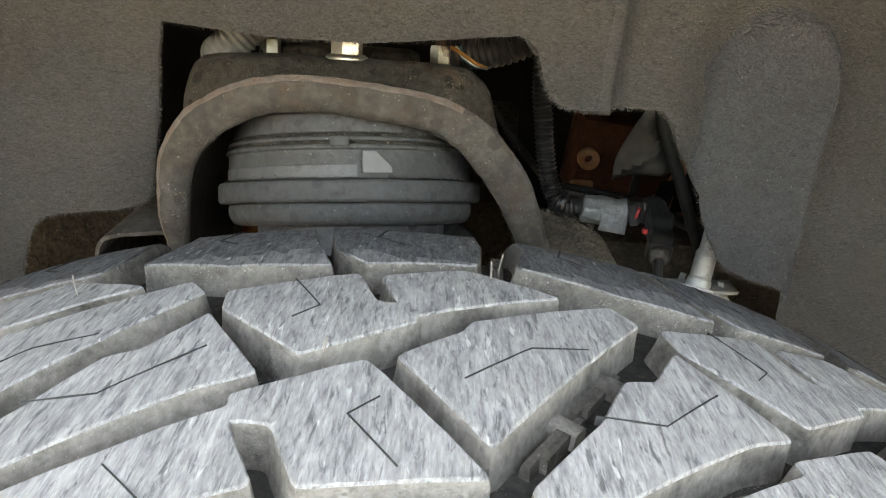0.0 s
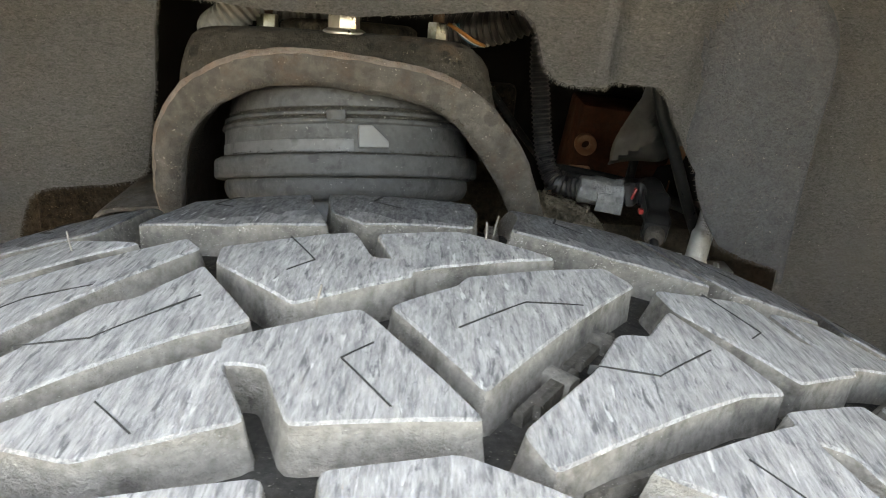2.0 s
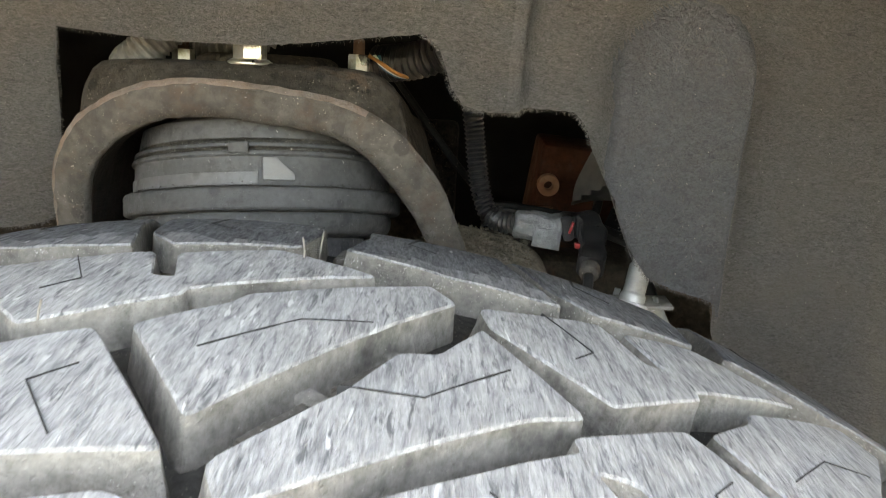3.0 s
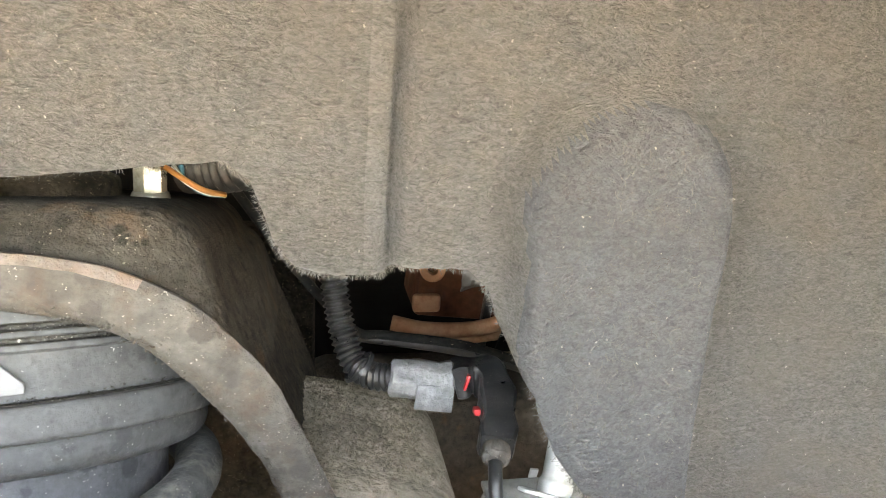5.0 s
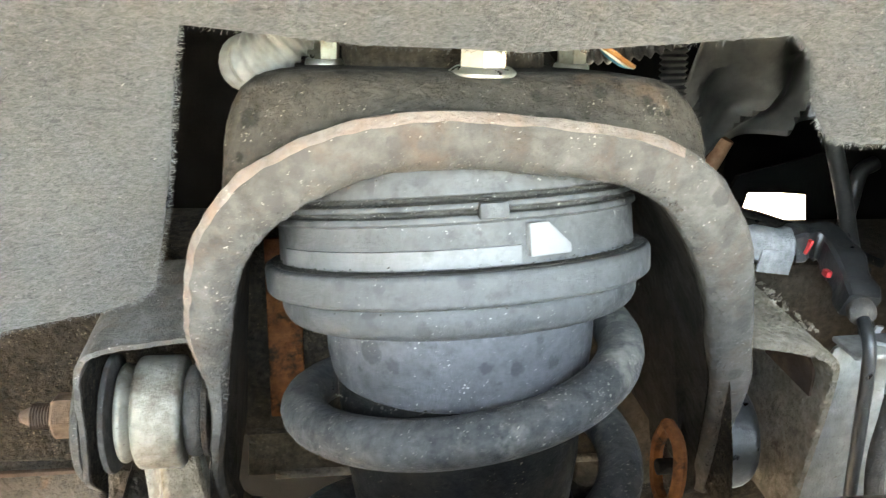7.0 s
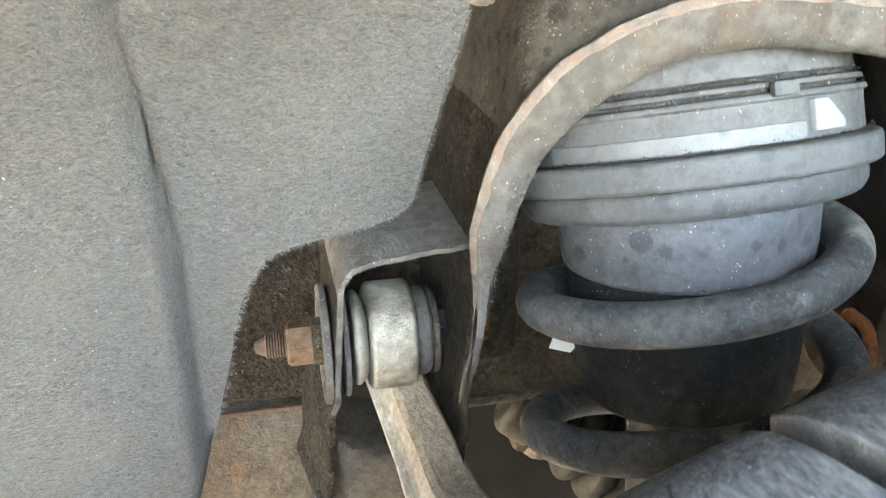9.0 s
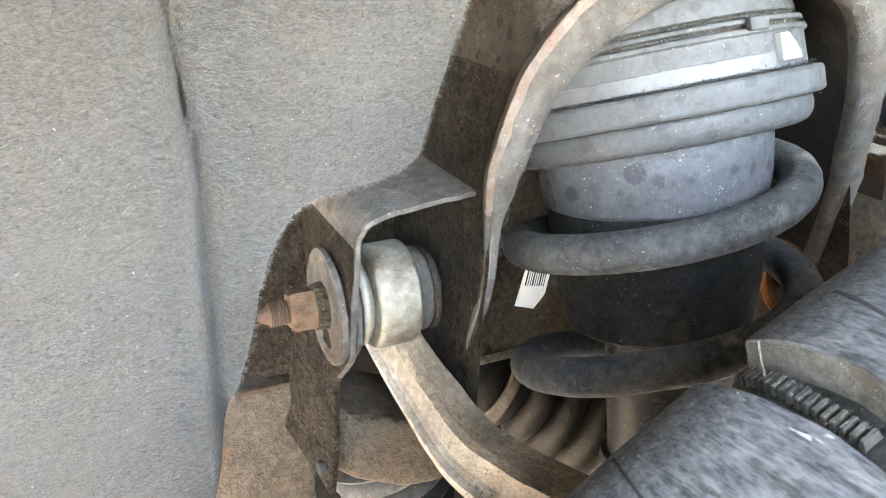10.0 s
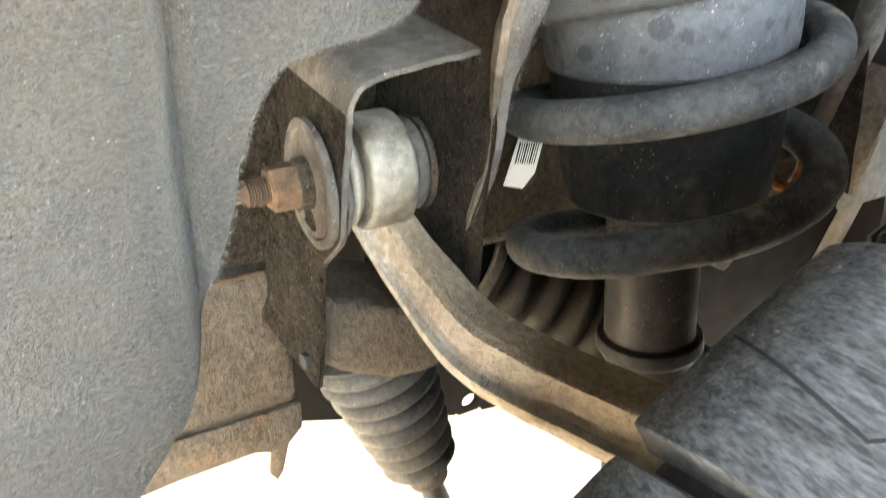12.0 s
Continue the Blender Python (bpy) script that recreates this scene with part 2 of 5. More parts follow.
DAMPERPAINT = surface("damper_paint", (0.011, 0.012, 0.014), (0.030, 0.031, 0.033), 0.38, 0, 220, 22, 0.3, 420, third=(0.085, 0.080, 0.070), third_at=(0.60, 0.74), third_scale=40, specks=((0.30, 0.28, 0.24), 460, 0.08), depth=0.001, gloss=0.06)
ALLOY = surface("cast_alloy", (0.1971, 0.1795, 0.1478), (0.3098, 0.2886, 0.2464), 0.5, 0.55, 200, 24, 0.6, 600, third=(0.09152, 0.0704, 0.04928), third_at=(0.46, 0.62), third_scale=30, specks=((0.07, 0.055, 0.04), 460, 0.10), depth=0.0016, gloss=0.5)
# Dusty alloy and its caked dirt, both raised to stand in for sunlight.
ARM = surface("sunlit_dusty_forging", (0.2048, 0.1689, 0.1311), (0.4425, 0.3803, 0.3115), 0.7, 0.15, 220, 20, 0.6, 480, third=(0.1378, 0.1069, 0.07776), third_at=(0.54, 0.7), third_scale=26, specks=((0.035, 0.03, 0.025), 420, 0.11), depth=0.002, gloss=0.3)
ARMDIRT = surface("sunlit_caked_dirt", (0.1856, 0.1439, 0.1021), (0.3945, 0.311, 0.2274), 0.9, 0, 260, 24, 0.9, 380, third=(0.6961, 0.5801, 0.4409), third_at=(0.60, 0.72), third_scale=40, specks=((0.17, 0.145, 0.11), 520, 0.10), depth=0.004, coarse=0.8)
ZINC = surface("zinc_plate", (0.348, 0.33, 0.276), (0.432, 0.42, 0.372), 0.35, 0.85, 140, 30, 0.2, 400, third=(0.20, 0.165, 0.105), third_at=(0.52, 0.66), third_scale=60, gloss=0.5)
BLACK = surface("black_plastic", (0.010, 0.010, 0.011), (0.024, 0.024, 0.024), 0.40, 0, 160, 40, 0.3, 400, specks=((0.12, 0.115, 0.10), 460, 0.08), gloss=0.5)
# Near-black: the unlit depth of the bay is put into this colour.
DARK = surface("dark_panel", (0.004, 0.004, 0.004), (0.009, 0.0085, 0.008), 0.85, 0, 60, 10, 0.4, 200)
CONCRETE = surface("concrete", (0.205, 0.194, 0.174), (0.285, 0.27, 0.243), 0.9, 0, 40, 2.0, 0.5, 120, depth=0.004)


# ---- building blocks ----
def finish(bm, smooth=True):
    bmesh.ops.recalc_face_normals(bm, faces=bm.faces)
    for f in bm.faces:
        f.smooth = smooth
    return bm


def part(name, bm, material, parent=None, label="", sharp=40):
    me = bpy.data.meshes.new(name)
    bm.to_mesh(me)
    bm.free()
    me.materials.append(material)
    if sharp and len(me.polygons):
        me.set_sharp_from_angle(angle=radians(sharp))
    ob = new(name, me)
    if parent:
        ob.parent = parent
    if label:
        ob["label"] = label
    return ob


def thing(name, label, category, at=(0, 0, 0), group="", kind=""):
    ob = new(name)
    ob.empty_display_size = 0.02
    ob.location = at
    return tagged(ob, label, category, group, kind)


def put(ob, parent):
    """Hang ob, built in world metres, under a thing that stands elsewhere."""
    ob.parent = parent
    ob.matrix_parent_inverse = parent.matrix_basis.inverted()
    return ob


def curve(points, n=8):
    """A smooth line through the points (Catmull-Rom), n steps between two."""
    p = [Vector(v) for v in points]
    p = [p[0] * 2 - p[1]] + p + [p[-1] * 2 - p[-2]]
    out = []
    for i in range(1, len(p) - 2):
        for k in range(n):
            t = k / n
            a, b, c, d = p[i - 1], p[i], p[i + 1], p[i + 2]
            out.append(0.5 * (2 * b + (c - a) * t + (2 * a - 5 * b + 4 * c - d) * t * t + (3 * b - a - 3 * c + d) * t ** 3))
    return out + [p[-2]]


def frames_along(path):
    """Right and up vectors carried along a path without twist."""
    t0 = (path[1] - path[0]).normalized()
    up = Vector((0, 0, 1)) if abs(t0.z) < 0.9 else Vector((0, 1, 0))
    side = t0.cross(up).normalized()
    res = []
    for i, p in enumerate(path):
        t = (path[min(i + 1, len(path) - 1)] - path[max(i - 1, 0)]).normalized()
        side = (side - t * side.dot(t)).normalized()
        res.append((side.copy(), t.cross(side).normalized()))
    return res


def sweep(path, section, closed=True, caps=True, scales=None):
    """Sweep a section of (right, up) pairs along a path."""
    bm = bmesh.new()
    fr = frames_along(path)
    rings = []
    for i, (p, (r, u)) in enumerate(zip(path, fr)):
        k = scales[i] if scales else 1.0
        rings.append([bm.verts.new(p + r * (a * k) + u * (b * k)) for a, b in section])
    n = len(section)
    for a, b in zip(rings, rings[1:]):
        for j in range(n if closed else n - 1):
            bm.faces.new((a[j], a[(j + 1) % n], b[(j + 1) % n], b[j]))
    if caps and closed:
        bm.faces.new(rings[0][::-1])
        bm.faces.new(rings[-1])
    return finish(bm)


def circle(r, n=16):
    return [(r * math.cos(2 * math.pi * i / n), r * math.sin(2 * math.pi * i / n)) for i in range(n)]


def tube(path, r, n=14, scales=None):
    return sweep([Vector(p) for p in path], circle(r, n), scales=scales)


def lathe(profile, seg=64, m=None, wobble=0.0, seed=0):
    """Turn (radius, height) pairs round z, then place by m."""
    bm = bmesh.new()
    rings = []
    for r, h in profile:
        if r < 1e-6:
            rings.append([bm.verts.new((0, 0, h))])
        else:
            rings.append([bm.verts.new(((r + wobble * noise.noise((math.cos(a) * 3 + seed, math.sin(a) * 3, h * 60))) * math.cos(a), (r + wobble * noise.noise((math.cos(a) * 3 + seed, math.sin(a) * 3, h * 60))) * math.sin(a), h)) for a in (2 * math.pi * i / seg for i in range(seg))])
    for a, b in zip(rings, rings[1:]):
        for j in range(seg):
            k = (j + 1) % seg
            if len(a) == 1 and len(b) == 1:
                continue
            if len(a) == 1:
                bm.faces.new((a[0], b[j], b[k]))
            elif len(b) == 1:
                bm.faces.new((a[j], a[k], b[0]))
            else:
                bm.faces.new((a[j], a[k], b[k], b[j]))
    finish(bm)
    if m:
        bm.transform(m)
    return bm


def rounded(profile, r=0.002, n=3):
    """Round the corners of an open (radius, height) line."""
    out = [profile[0]]
    for a, b, c in zip(profile, profile[1:], profile[2:]):
        a, b, c = Vector(a), Vector(b), Vector(c)
        k = min(r, (a - b).length * 0.45, (c - b).length * 0.45)
        p, q = b + (a - b).normalized() * k, b + (c - b).normalized() * k
        for i in range(n + 1):
            t = i / n
            out.append(tuple(p * (1 - t) ** 2 + b * 2 * t * (1 - t) + q * t * t))
    return out + [profile[-1]]


def plate(outline, thick, m=None, bevel=0.001, segs=2):
    """A flat plate: outline of (x, y), thickness along z from 0, edges bevelled."""
    bm = bmesh.new()
    f = bm.faces.new([bm.verts.new((x, y, 0)) for x, y in outline])
    ext = bmesh.ops.extrude_face_region(bm, geom=[f])
    bmesh.ops.translate(bm, vec=(0, 0, thick), verts=[v for v in ext["geom"] if isinstance(v, bmesh.types.BMVert)])
    finish(bm)
    if bevel:
        bmesh.ops.bevel(bm, geom=[e for e in bm.edges if e.calc_face_angle(0) > 0.5], offset=bevel, segments=segs, affect="EDGES", profile=0.5)
    if m:
        bm.transform(m)
    return finish(bm)


def box(size, m, bevel=0.002):
    bm = bmesh.new()
    bmesh.ops.create_cube(bm, size=1)
    bmesh.ops.scale(bm, vec=size, verts=bm.verts)
    bmesh.ops.bevel(bm, geom=bm.edges[:], offset=bevel, segments=2, affect="EDGES", profile=0.5)
    bm.transform(m)
    return finish(bm)


def along(a, b):
    """The pose that sets local z along the way from a to b, at a."""
    a, b = Vector(a), Vector(b)
    return Matrix.Translation(a) @ (b - a).to_track_quat("Z", "Y").to_matrix().to_4x4()


def rough_up(bm, amp, scale, seed=0):
    for v in bm.verts:
        d = noise.noise_vector(v.co * scale + Vector((seed, seed * 2, seed * 3)))
        v.co += d * amp
    return bm


# ---- ground ----
bm = bmesh.new()
bmesh.ops.create_grid(bm, x_segments=60, y_segments=60, size=60)
for v in bm.verts:
    v.co.z = 0.004 * noise.noise(v.co * 0.7)
tagged(part("ground", finish(bm), CONCRETE), "pale sunlit concrete under the vehicle", "ground", kind="structure")


# ---- wheel arch liner ----
def step(a, b, x):
    t = min(1.0, max(0.0, (x - a) / (b - a)))
    return t * t * (3 - 2 * t)


def pad_edge(x, z):
    """How far a point lies outside the edge of the pad."""
    cx = 0.182 + 0.06 * (0.84 - z)
    d = abs(x - cx) - 0.037
    if z > 0.846:
        d = math.hypot(x - cx, z - 0.846) - 0.037
    return d


def boss(x, z):
    """Height of the long raised pad in the rear part of the liner, round at its upper end."""
    d = pad_edge(x, z)
    return 0.020 * (1 - step(-0.004, 0.008, d)) + 0.003 * math.exp(-((d + 0.005) / 0.004) ** 2)


def liner_y(x, z):
    y = 0.450 + 0.038 * (1 - step(-0.17, 0.09, x)) + 0.020 * step(0.10, 0.26, x)
    y += (0.85 - z) * 0.12 if z < 0.85 else -(z - 0.85) * 0.30 - max(0.0, z - 0.92) ** 2 * 6.0
    y += 0.021 * step(-0.265, -0.185, x) * (1 - step(-0.155, -0.11, x)) * (1 - step(0.74, 0.87, z))
    if x < -0.29:
        y -= 0.35 * (-0.29 - x) + 1.2 * (x + 0.29) ** 2
    if x > 0.33:
        y -= 0.8 * (x - 0.33)
    y -= boss(x, z)
    y += 0.007 * math.exp(-((x - 0.100 - 0.02 * (z - 0.85)) / 0.0032) ** 2) * step(0.80, 0.84, z)
    y -= 0.005 * step(0.100, 0.106, x) * step(0.80, 0.84, z)
    seam = -0.290 - 0.10 * max(0.0, z - 0.74)
    y += 0.011 * math.exp(-((x - seam) / 0.0045) ** 2) - 0.006 * math.exp(-((x - seam + 0.012) / 0.006) ** 2)
    return y + 0.0022 * noise.noise((x * 18, z * 18, 3.0)) + 0.0006 * noise.noise((x * 120, z * 120, 7.0))


LOWER_EDGE = [(-0.62, 0.30), (-0.36, 0.50), (-0.337, 0.530), (-0.306, 0.565), (-0.294, 0.602), (-0.283, 0.638), (-0.274, 0.668), (-0.270, 0.688), (-0.265, 0.703), (-0.259, 0.717), (-0.252, 0.724), (-0.245, 0.7265), (-0.228, 0.7268), (-0.210, 0.7272), (-0.198, 0.729), (-0.190, 0.733), (-0.186, 0.739), (-0.183, 0.752), (-0.177, 0.778), (-0.173, 0.798), (-0.169, 0.820), (-0.166, 0.838), (-0.162, 0.855), (-0.100, 0.850), (-0.040, 0.851), (0.046, 0.862), (0.054, 0.856), (0.061, 0.835), (0.068, 0.826), (0.078, 0.823), (0.097, 0.823), (0.104, 0.827), (0.127, 0.826), (0.136, 0.817), (0.147, 0.793), (0.165, 0.752), (0.178, 0.734), (0.195, 0.726), (0.221, 0.718), (0.230, 0.700), (0.240, 0.670), (0.252, 0.600), (0.27, 0.30)]


def edge_z(x):
    """Height of the liner's cut lower edge at x; the edge runs from left to right without turning back."""
    for (xa, za), (xb, zb) in zip(LOWER_EDGE, LOWER_EDGE[1:]):
        if xa <= x <= xb:
            return za + (zb - za) * (x - xa) / (xb - xa)
    return 0.30


def liner_sheet():
    """Columns of the sheet follow the cut edge; above z = 1.02 it rolls over towards the outside of the wheel arch."""
    bm = bmesh.new()
    xs = sorted({round(-0.62 + 0.003 * i, 4) for i in range(390)} | {round(0.1315 + 0.003 * i, 4) for i in range(44)} | {p[0] for p in LOWER_EDGE})
    rows = []
    top = 1.0
    for x in xs:
        z0 = edge_z(x) + 0.0008 * noise.noise((x * 260, 0, 1.0))
        col = []
        n = 90
        for k in range(n + 1):
            t = k / n
            z = z0 + (top - z0) * t
            col.append(bm.verts.new((x, liner_y(x, z), z)))
        y1, r = liner_y(x, top), 0.10
        for k in range(1, 22):
            a = k / 21 * 0.5 * math.pi
            col.append(bm.verts.new((x, y1 + (0.07 - y1) * math.sin(a), top + 0.06 * (1 - math.cos(a)))))
        rows.append(col)
    for a, b in zip(rows, rows[1:]):
        for j in range(len(a) - 1):
            f = bm.faces.new((a[j], b[j], b[j + 1], a[j + 1]))
            c = f.calc_center_median()
            fuzz = 0.0015 * noise.noise((c.x * 50, c.z * 50, 1.0))
            # Narrow strips at the pad's rim and the fold get the painted highlight.
            worn = 0.0015 < pad_edge(c.x, c.z) + fuzz < 0.005 and 0.70 < c.z < 0.84 and c.x > 0.18 or 0.0905 < c.x + fuzz < 0.0975 and c.z > 0.825
            f.material_index = 1 if worn and c.z < 0.99 else 2 if pad_edge(c.x, c.z) + fuzz < 0.0 and c.z < 0.9 else 0
    finish(bm)
    return bm


liner = part("wheel_arch_liner", liner_sheet(), FELT, sharp=0)
tagged(liner, "grey felt wheel arch liner with cut-out openings and raised pad", "wheel arch liner", kind="structure")
liner.data.materials.append(FELTLIT)
liner.data.materials.append(FELTPRESSED)
sol = liner.modifiers.new("thickness", "SOLIDIFY")
sol.thickness, sol.offset = 0.0035, 0.0

# ---- tyre ----
from mathutils import geometry

TYRE_R, TYRE_K, AXLE = 0.408, 0.7, Vector((-0.01, 0.165, 0.405))


def tread_point(s, a, drop=0.0):
    """A point of the tread: s along the round, a across, drop below the surface (metres)."""
    r = TYRE_R - TYRE_K * a * a - max(0.0, abs(a) - 0.115) ** 2 * 12 - drop
    th = s / TYRE_R
    return Vector((r * math.sin(th), a, r * math.cos(th)))


PITCHES = 21
# one pitch of the tread, in millimetres round and across: the middle blocks, then the shoulders
MIDDLE = [
    [(-45, 41), (-9, 57), (-2, 34), (3, 33), (-3, 55), (22, 67), (51, 52), (9, 25), (9, 21), (-18, 0), (-43, 28)],
    [(4, 2), (20, 18), (22, 24), (65, 52), (72, 41), (25, -32)],
    [(-69, -49), (-29, -21), (-30, -17), (-2, 0), (25, -41), (-11, -47), (-19, -28), (-27, -27), (-18, -46), (-45, -57)],
    [(31, -43), (49, -17), (58, 3), (66, 5), (77, 26), (97, -8), (84, -15), (36, -54)],
]
SHOULDERS = [
    [(-83, 78), (-52, 66), (-18, 64), (-29, 103), (-35, 139), (-79, 141), (-77, 106)],
    [(-20, 84), (-8, 67), (27, 74), (30, 100), (27, 140), (-29, 143), (-24, 108)],
    [(-4, -58), (20, -51), (44, -61), (54, -132), (8, -134)],
    [(-68, -62), (-45, -66), (-12, -60), (-1, -134), (-56, -132)],
]
BLOCKS = MIDDLE + SHOULDERS
SIPES = [
    (0, [(-27, 50), (-17, 29), (-23, 21)]),
    (1, [(20, -7), (37, 12), (52, 16)]),
    (2, [(2, -17), (-4, -24), (7, -40)]),
    (3, [(48, -16), (64, -15), (82, 5)]),
    (2, [(-47, -40), (-37, -50)]),
    (4, [(-58, 130), (-64, 104), (-55, 95)]),
    (5, [(-2, 138), (-7, 103), (3, 93)]),
]


def inset_line(pts, d):
    """The closed outline moved inward by d, corners mitred."""
    out = []
    n = len(pts)
    for i in range(n):
        a, b, c = pts[i - 1], pts[i], pts[(i + 1) % n]
        u, v = (b - a).normalized(), (c - b).normalized()
        nu, nv = Vector((-u.y, u.x)), Vector((-v.y, v.x))
        m = nu + nv
        k = d / max(0.35, m.length_squared * 0.5)
        out.append(b + m * k)
    return out


def tread_block(outline):
    pts = [Vector((x / 1000, y / 1000)) for x, y in outline]
    if sum(a.x * b.y - b.x * a.y for a, b in zip(pts, pts[1:] + pts[:1])) < 0:
        pts.reverse()
    soft = []
    for i, b in enumerate(pts):
        a, c = pts[i - 1], pts[(i + 1) % len(pts)]
        k = min(0.0022, (a - b).length * 0.3, (c - b).length * 0.3)
        p, q = b + (a - b).normalized() * k, b + (c - b).normalized() * k
        soft += [p, p * 0.25 + b * 0.5 + q * 0.25, q]
    line = []
    for a, b in zip(soft, soft[1:] + soft[:1]):
        n = max(1, int((b - a).length / 0.006))
        line += [a + (b - a) * (k / n) for k in range(n)]
    bm = bmesh.new()
    rings, flat = [], []
    for drop, d in ((0.0110, -0.0016), (0.0050, -0.0004), (0.0018, 0.0), (0.0006, 0.0002), (0.0, 0.0007)):
        flat = inset_line(line, d)
        rings.append([bm.verts.new((q.x, q.y, drop)) for q in flat])
    for a, b in zip(rings, rings[1:]):
        for j in range(len(a)):
            k = (j + 1) % len(a)
            bm.faces.new((a[j], a[k], b[k], b[j]))
    inside = []
    for ix in range(-20, 21):
        for iy in range(-24, 25):
            p = Vector((ix * 0.007, iy * 0.007))
            turns = sum(1 for a, b in zip(flat, flat[1:] + flat[:1]) if (a.y > p.y) != (b.y > p.y) and p.x < (b.x - a.x) * (p.y - a.y) / (b.y - a.y) + a.x)
            if turns % 2 and min((p - q).length for q in flat) > 0.003:
                inside.append(p)
    spots, _, tris, origin, _, _ = geometry.delaunay_2d_cdt(flat + inside, [], [list(range(len(flat)))], 1, 1e-7)
    verts = [rings[-1][o[0]] if o and o[0] < len(flat) else bm.verts.new((p.x, p.y, 0.0)) for p, o in zip(spots, origin)]
    for f in tris:
        bm.faces.new([verts[k] for k in f]).material_index = 1
    for f in bm.faces:
        if all(v.co.z < 0.001 for v in f.verts):
            f.material_index = 1
    for v in bm.verts:
        drop = v.co.z + (0.0003 * noise.noise((v.co.x * 150, v.co.y * 150, 2.0)) if v.co.z < 0.003 else 0.0)
        v.co = tread_point(v.co.x, v.co.y, drop)
    return finish(bm)


def sipe_cut(line, half=0.00015):
    """A dark raised strip that paints the shade in a thin knife cut of a block."""
    bm = bmesh.new()
    pts = [Vector((x / 1000, y / 1000)) for x, y in line]
    dense = []
    for a, b in zip(pts, pts[1:]):
        n = max(2, int((b - a).length / 0.004))
        dense += [a + (b - a) * (i / n) for i in range(n)]
    dense.append(pts[-1])
    rows = []
    for i, p in enumerate(dense):
        d = (dense[min(i + 1, len(dense) - 1)] - dense[max(i - 1, 0)]).normalized()
        side = Vector((-d.y, d.x)) * half
        rows.append([bm.verts.new(tread_point(q.x, q.y, dr)) for q, dr in ((p - side, 0.002), (p - side, -0.00025), (p + side, -0.00025), (p + side, 0.002))])
    for a, b in zip(rows, rows[1:]):
        for j in range(3):
            bm.faces.new((a[j], a[j + 1], b[j + 1], b[j]))
    return finish(bm)


wheel = thing("wheel", "off-road tyre with dusty worn tread blocks and thin cuts", "tyre", AXLE)
carcass_profile = [(0.20, -0.11), (0.30, -0.142), (0.345, -0.143), (0.375, -0.138)] + [(TYRE_R - 0.0100 - TYRE_K * a * a - max(0.0, abs(a) - 0.115) ** 2 * 12, a) for a in [(-0.130 + 0.013 * i) for i in range(21)]] + [(0.375, 0.138), (0.345, 0.143), (0.30, 0.142), (0.20, 0.11)]
part("carcass", lathe(rounded(carcass_profile, 0.006), 160, Matrix.Rotation(radians(-90), 4, "X")), RUBBER, wheel, "dark dusty rubber carcass and sidewall")
part("rim", lathe(rounded([(0.0, 0.05), (0.06, 0.05), (0.17, 0.03), (0.195, -0.10), (0.21, -0.115), (0.205, 0.115), (0.19, 0.11), (0.17, 0.04), (0.0, 0.06)], 0.004), 64, Matrix.Rotation(radians(-90), 4, "X")), ALLOY, wheel)
block_meshes = []
for i in range(PITCHES):
    if not -6 <= (i if i <= PITCHES // 2 else i - PITCHES) <= 4:
        continue
    turn = Matrix.Rotation(i * 2 * math.pi / PITCHES, 4, "Y")
    here = []
    for j, outline in enumerate(BLOCKS):
        if len(block_meshes) < len(BLOCKS):
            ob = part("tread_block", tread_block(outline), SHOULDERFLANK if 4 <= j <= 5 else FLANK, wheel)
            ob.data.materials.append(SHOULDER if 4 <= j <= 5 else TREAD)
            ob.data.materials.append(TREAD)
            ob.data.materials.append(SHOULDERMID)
            for f in ob.data.polygons:
                if f.material_index == 1:
                    # Inner shoulder tops step from half-shaded to shaded rubber, painting its turn from light.
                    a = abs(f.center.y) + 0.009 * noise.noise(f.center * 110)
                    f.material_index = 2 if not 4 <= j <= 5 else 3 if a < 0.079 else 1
            block_meshes.append(ob.data)
        else:
            ob = new("tread_block", block_meshes[j])
            ob.parent = wheel
        ob.matrix_basis = turn
        here.append(ob)
    for j, (owner, line) in enumerate(SIPES):
        key = "sipe_%d" % j
        if key not in bpy.data.meshes:
            ob = part("sipe", sipe_cut(line, 0.0004 if 4 <= owner <= 5 else 0.00015), SIPE, here[owner])
            ob.data.name = key
        else:
            ob = new("sipe", bpy.data.meshes[key])
            ob.parent = here[owner]
TIES = [((53.5, 18.0), (62.0, 11.5)), ((38.0, -6.0), (47.0, -12.5)), ((-6.0, 46.0), (1.0, 46.0))]
RIDGES = [((63, 22), (50, 0)), ((48, -6), (37, -24)), ((60, 20), (47, -2)), ((45, -8), (33, -27)), ((40, -46), (84, -22)), ((43, -49), (90, -20)), ((-34, 70), (-6, 62))]


def groove_bar(line, width, drop):
    """A low bar on the groove floor from one point of the tread to another."""
    bm = bmesh.new()
    a, b = Vector(line[0]) / 1000, Vector(line[1]) / 1000
    side = Vector((a.y - b.y, b.x - a.x)).normalized() * (width / 2000)
    rows = []
    for k in range(4):
        p = a.lerp(b, k / 3)
        rows.append([bm.verts.new(tread_point(q.x, q.y, d)) for q, d in ((p - side * 1.3, 0.0108), (p - side, drop + 0.0004), (p - side * 0.8, drop), (p + side * 0.8, drop), (p + side, drop + 0.0004), (p + side * 1.3, 0.0108))])
    for u, v in zip(rows, rows[1:]):
        for j in range(5):
            bm.faces.new((u[j], u[j + 1], v[j + 1], v[j]))
    bm.faces.new(rows[0])
    bm.faces.new(rows[-1][::-1])
    return finish(bm)


bar_meshes = [("tie_bar", groove_bar(r, 5.0, 0.0062)) for r in TIES] + [("groove_ridge", groove_bar(r, 2.2, 0.0068 if k % 2 else 0.0082)) for k, r in enumerate(RIDGES)]
